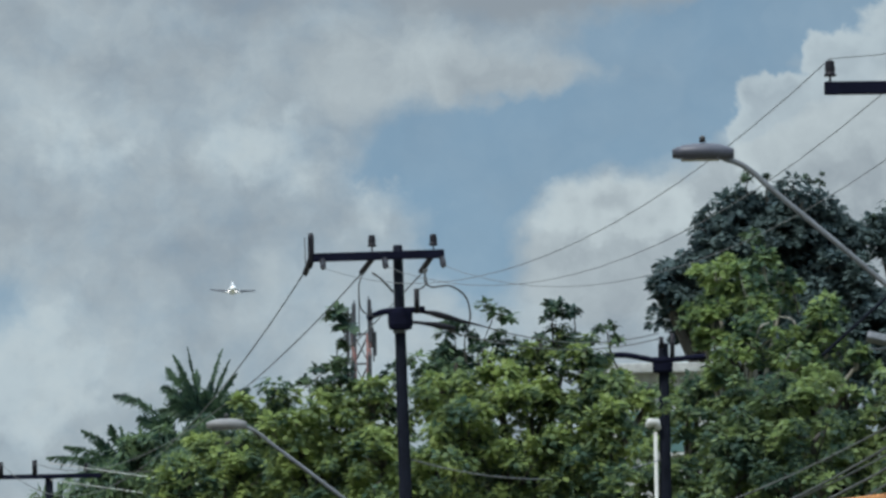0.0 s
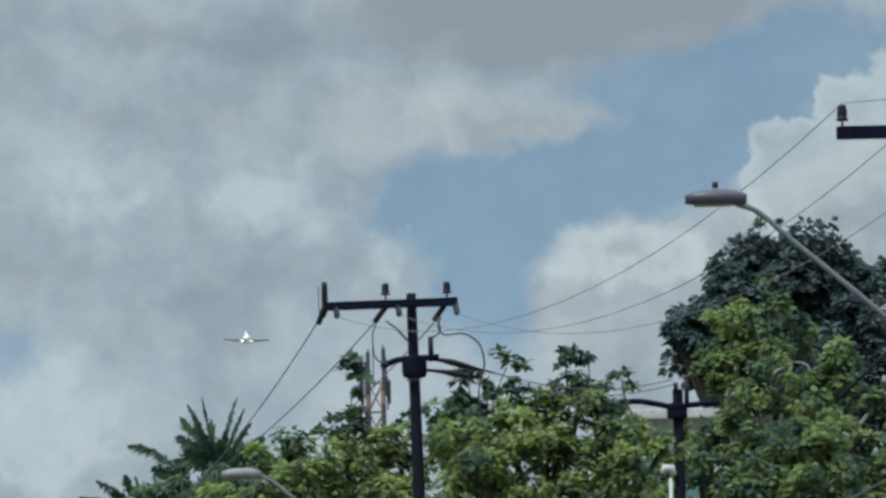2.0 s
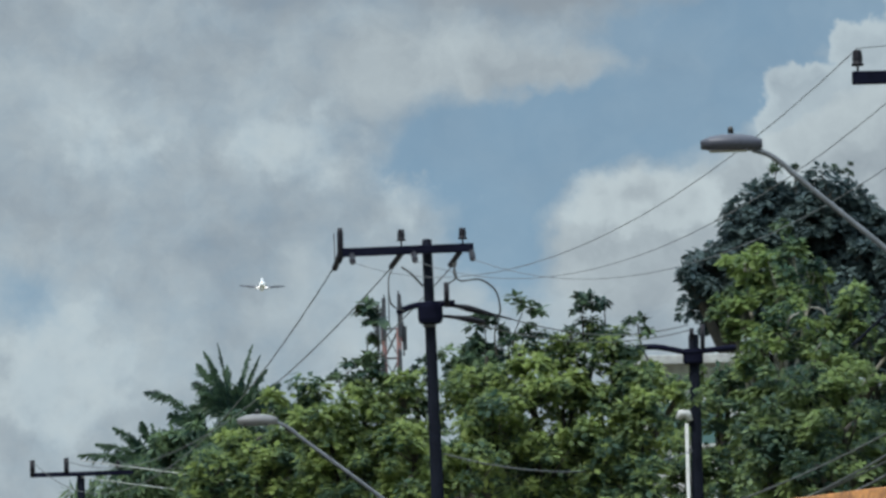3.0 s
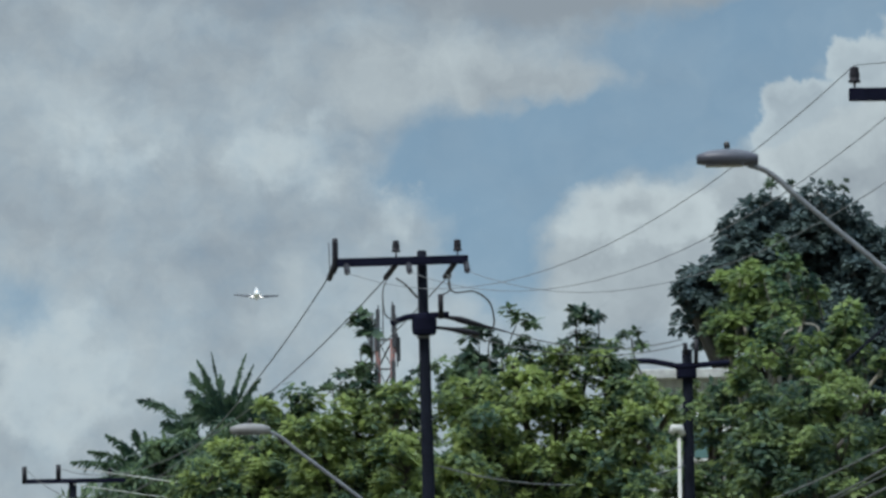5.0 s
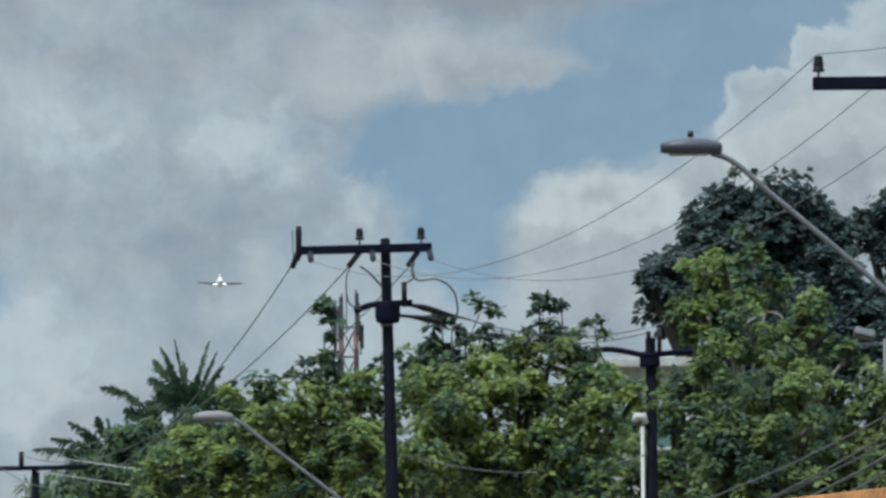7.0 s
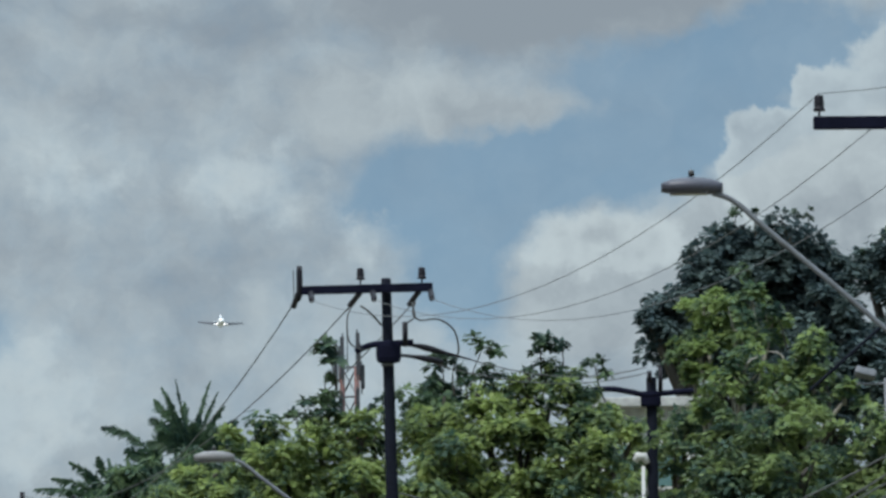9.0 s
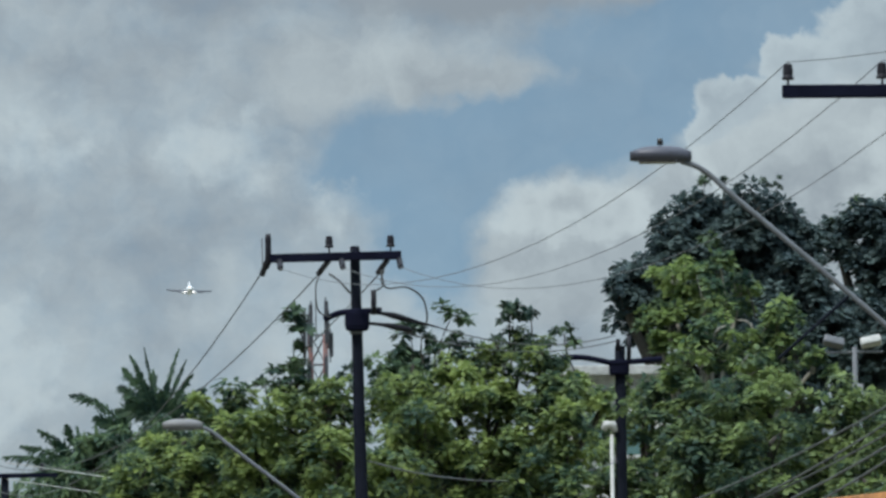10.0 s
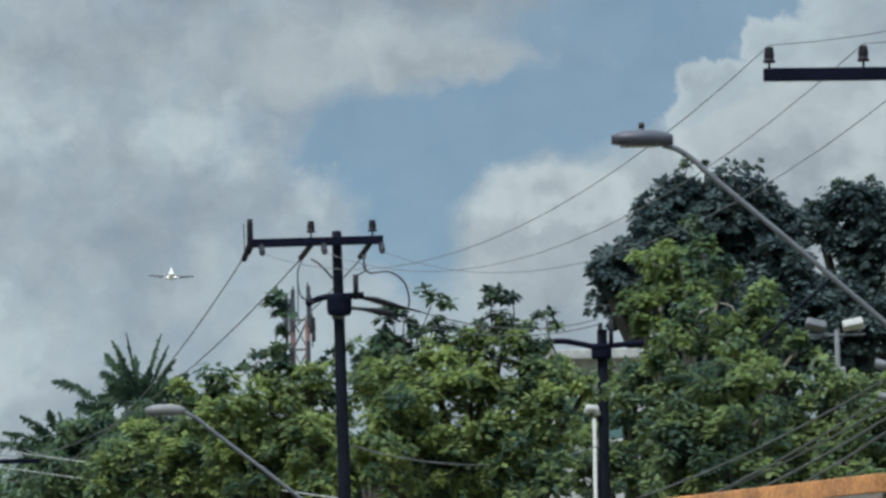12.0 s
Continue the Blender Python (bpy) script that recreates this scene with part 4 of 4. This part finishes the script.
broadleaf(15, 129, [(-1.94, 0, 8.96, 0.45), (-1.26, 0.5, 9.01, 0.5), (-0.69, -0.5, 9.56, 0.36), (-0.35, 0.9, 9.78, 0.36), (0.21, -0.2, 9.91, 0.36), (0.78, 0.3, 10.1, 0.36), (1.11, 0, 9.76, 0.47), (0.32, 0.5, 9.32, 0.58), (-0.59, -0.5, 8.94, 0.65), (1.44, 0.9, 9.36, 0.43), (1.72, -0.2, 8.96, 0.38), (1.83, 0.3, 9.12, 0.27), (2.33, 0, 8.87, 0.22), (1.21, 0.5, 8.8, 0.65), (1.65, -0.5, 8.4, 0.47), (0.08, 0.9, 8.37, 0.76), (-1.27, -0.2, 8.16, 0.76), (0.97, 0.3, 7.85, 0.76), (1.58, 0, 7.56, 0.54), (-0.39, 0.5, 7.37, 0.81), (-1.73, -0.5, 7.33, 0.7), (0.51, 0.9, 7.02, 0.65), (1.51, -0.2, 6.89, 0.56)], GREEN, "broad tree with yellow-green clumped leaves", tufts=[(-0.68, 10.69, 0.28), (-0.57, 10.35, 0.2), (-0.44, 10.12, 0.2), (0.51, 10.92, 0.25), (0.92, 10.81, 0.25), (0.56, 10.58, 0.22), (0.22, 10.34, 0.19), (1.6, 10.41, 0.23), (-0.12, 10.21, 0.19), (-1, 9.99, 0.19), (1.12, 10.27, 0.22)])
broadleaf(16, 142, [(2.45, 0, 9.85, 0.3), (3.13, 0.5, 10.04, 0.27), (3.75, -0.5, 10.11, 0.32), (3.56, 0.9, 9.68, 0.42), (4.24, -0.2, 9.8, 0.52), (2.56, 0.3, 9.08, 0.56), (3.42, 0, 9.13, 0.64), (4.16, 0.5, 8.99, 0.64), (2.54, -0.5, 8.21, 0.64), (3.65, 0.9, 8.07, 0.74), (2.78, -0.2, 7.47, 0.64), (3.77, 0.3, 7.33, 0.68)], OLIVE, "olive-green tree behind the side pole", dense=0.8)
broadleaf(17, 122, [(3.57, 0, 10.86, 0.4), (4.08, 0.5, 11, 0.28), (4.46, -0.5, 11.02, 0.25), (4.85, 0.9, 10.6, 0.4), (4.15, -0.2, 10.5, 0.51), (3.46, 0.3, 10.19, 0.45), (5.47, 0, 9.95, 0.4), (5.04, 0.5, 9.85, 0.51), (4.24, -0.5, 9.64, 0.55), (3.6, 0.9, 9.3, 0.45), (4.77, -0.2, 9.1, 0.51), (5.51, 0.3, 9.2, 0.4), (6.09, 0, 9.09, 0.3), (3.31, 0.5, 9.63, 0.3)], GREEN_B, "tall fresh-green tree with open clumps", dense=0.7, trunk=0.11, clump=0.29, fill=0.15, bark=BARK_PALE, tufts=[(4.38, 11.51, 0.21), (4.92, 10.88, 0.21), (3.32, 10.51, 0.19), (5.84, 9.57, 0.19)])
broadleaf(18, 109, [(3.54, 0, 7.74, 0.4), (4.06, 0.5, 7.78, 0.49), (4.72, -0.5, 7.73, 0.55), (5.39, 0.9, 7.72, 0.55), (6.05, -0.2, 7.61, 0.52), (6.72, 0.3, 7.7, 0.4), (3.38, 0, 7.03, 0.55), (4.04, 0.5, 6.93, 0.63), (4.71, -0.5, 6.92, 0.63), (5.56, 0.9, 6.91, 0.66), (6.42, -0.2, 6.9, 0.62), (6.99, 0.3, 7.31, 0.38), (7.07, 0, 6.6, 0.47), (3.46, 0.5, 6.27, 0.59), (4.32, -0.5, 6.21, 0.57), (5.26, 0.9, 6.15, 0.57), (6.31, -0.2, 6.19, 0.57), (7.65, 0.3, 7.16, 0.52), (7.73, 0, 6.31, 0.57)], OLIVE, "spreading olive-green tree above the billboard", 0.15, 0.3)
broadleaf(19, 168, [(3.82, 0, 14.1, 0.61), (4.26, 0.5, 14.39, 0.67), (3.59, -0.5, 13.81, 0.45), (3.95, 0.9, 13.37, 0.61), (4.79, -0.2, 15.32, 0.61), (5.15, 0.3, 15.04, 0.93), (5.61, 0, 16, 0.67), (6.34, 0.5, 16.1, 0.67), (7.15, -0.5, 16.13, 0.67), (7.87, 0.9, 15.68, 0.67), (8.23, -0.2, 15.13, 0.64), (6.62, 0.3, 15.33, 1.1), (5.58, 0, 14.66, 1.15), (7.35, 0.5, 14.79, 1.15), (7.85, -0.5, 14.26, 0.93), (6.3, 0.9, 13.63, 1.15), (7.9, -0.2, 13.09, 1.15), (5.13, 0.3, 13.5, 0.93), (8.78, 0, 13.08, 0.83), (9.51, 0.5, 13.07, 0.83), (8.62, -0.5, 12.2, 0.93), (9.79, 0.9, 12.18, 0.93), (7.3, -0.2, 12.29, 1.1), (10.6, 0.3, 12.54, 0.77)], DARK, "huge dense dark-leaved tree rising above the rest", 0.2, 0.36, dense=1.6, per=50, trunk=0.4, fill=2.6, slope=0.4, tufts=[(7.38, 16.96, 0.15), (7.68, 16.84, 0.15), (6.28, 17.01, 0.15), (4.58, 15.97, 0.19), (5.77, 16.94, 0.23), (5.32, 16.43, 0.23), (8.61, 15.72, 0.19)])
broadleaf(20, 174, [(9.52, 0, 15.84, 0.51), (9.78, 0.5, 16.17, 0.51), (10.36, -0.5, 16.51, 0.51), (11.12, 0.9, 16.35, 0.54), (10.65, -0.2, 15.79, 0.82), (11.41, 0.3, 15.66, 0.82), (10.26, 0, 15.22, 0.51), (11.01, 0.5, 14.75, 0.82), (11.77, -0.5, 14.74, 0.82), (12.4, 0.9, 15.49, 0.98), (13.09, -0.2, 15.94, 1.01), (10.55, 0.3, 14.07, 0.82), (11.45, 0, 13.83, 0.82), (12.36, 0.5, 13.82, 0.98), (13.37, -0.5, 14.72, 1.01)], DARK, "tall dark-leaved tree with a ragged crown", 0.2, 0.36, dense=1.5, per=50, trunk=0.4, fill=2.2, slope=0.4, tufts=[(10.1, 16.9, 0.24), (10.52, 16.92, 0.22), (10.98, 16.81, 0.24), (9.45, 16.3, 0.2)])
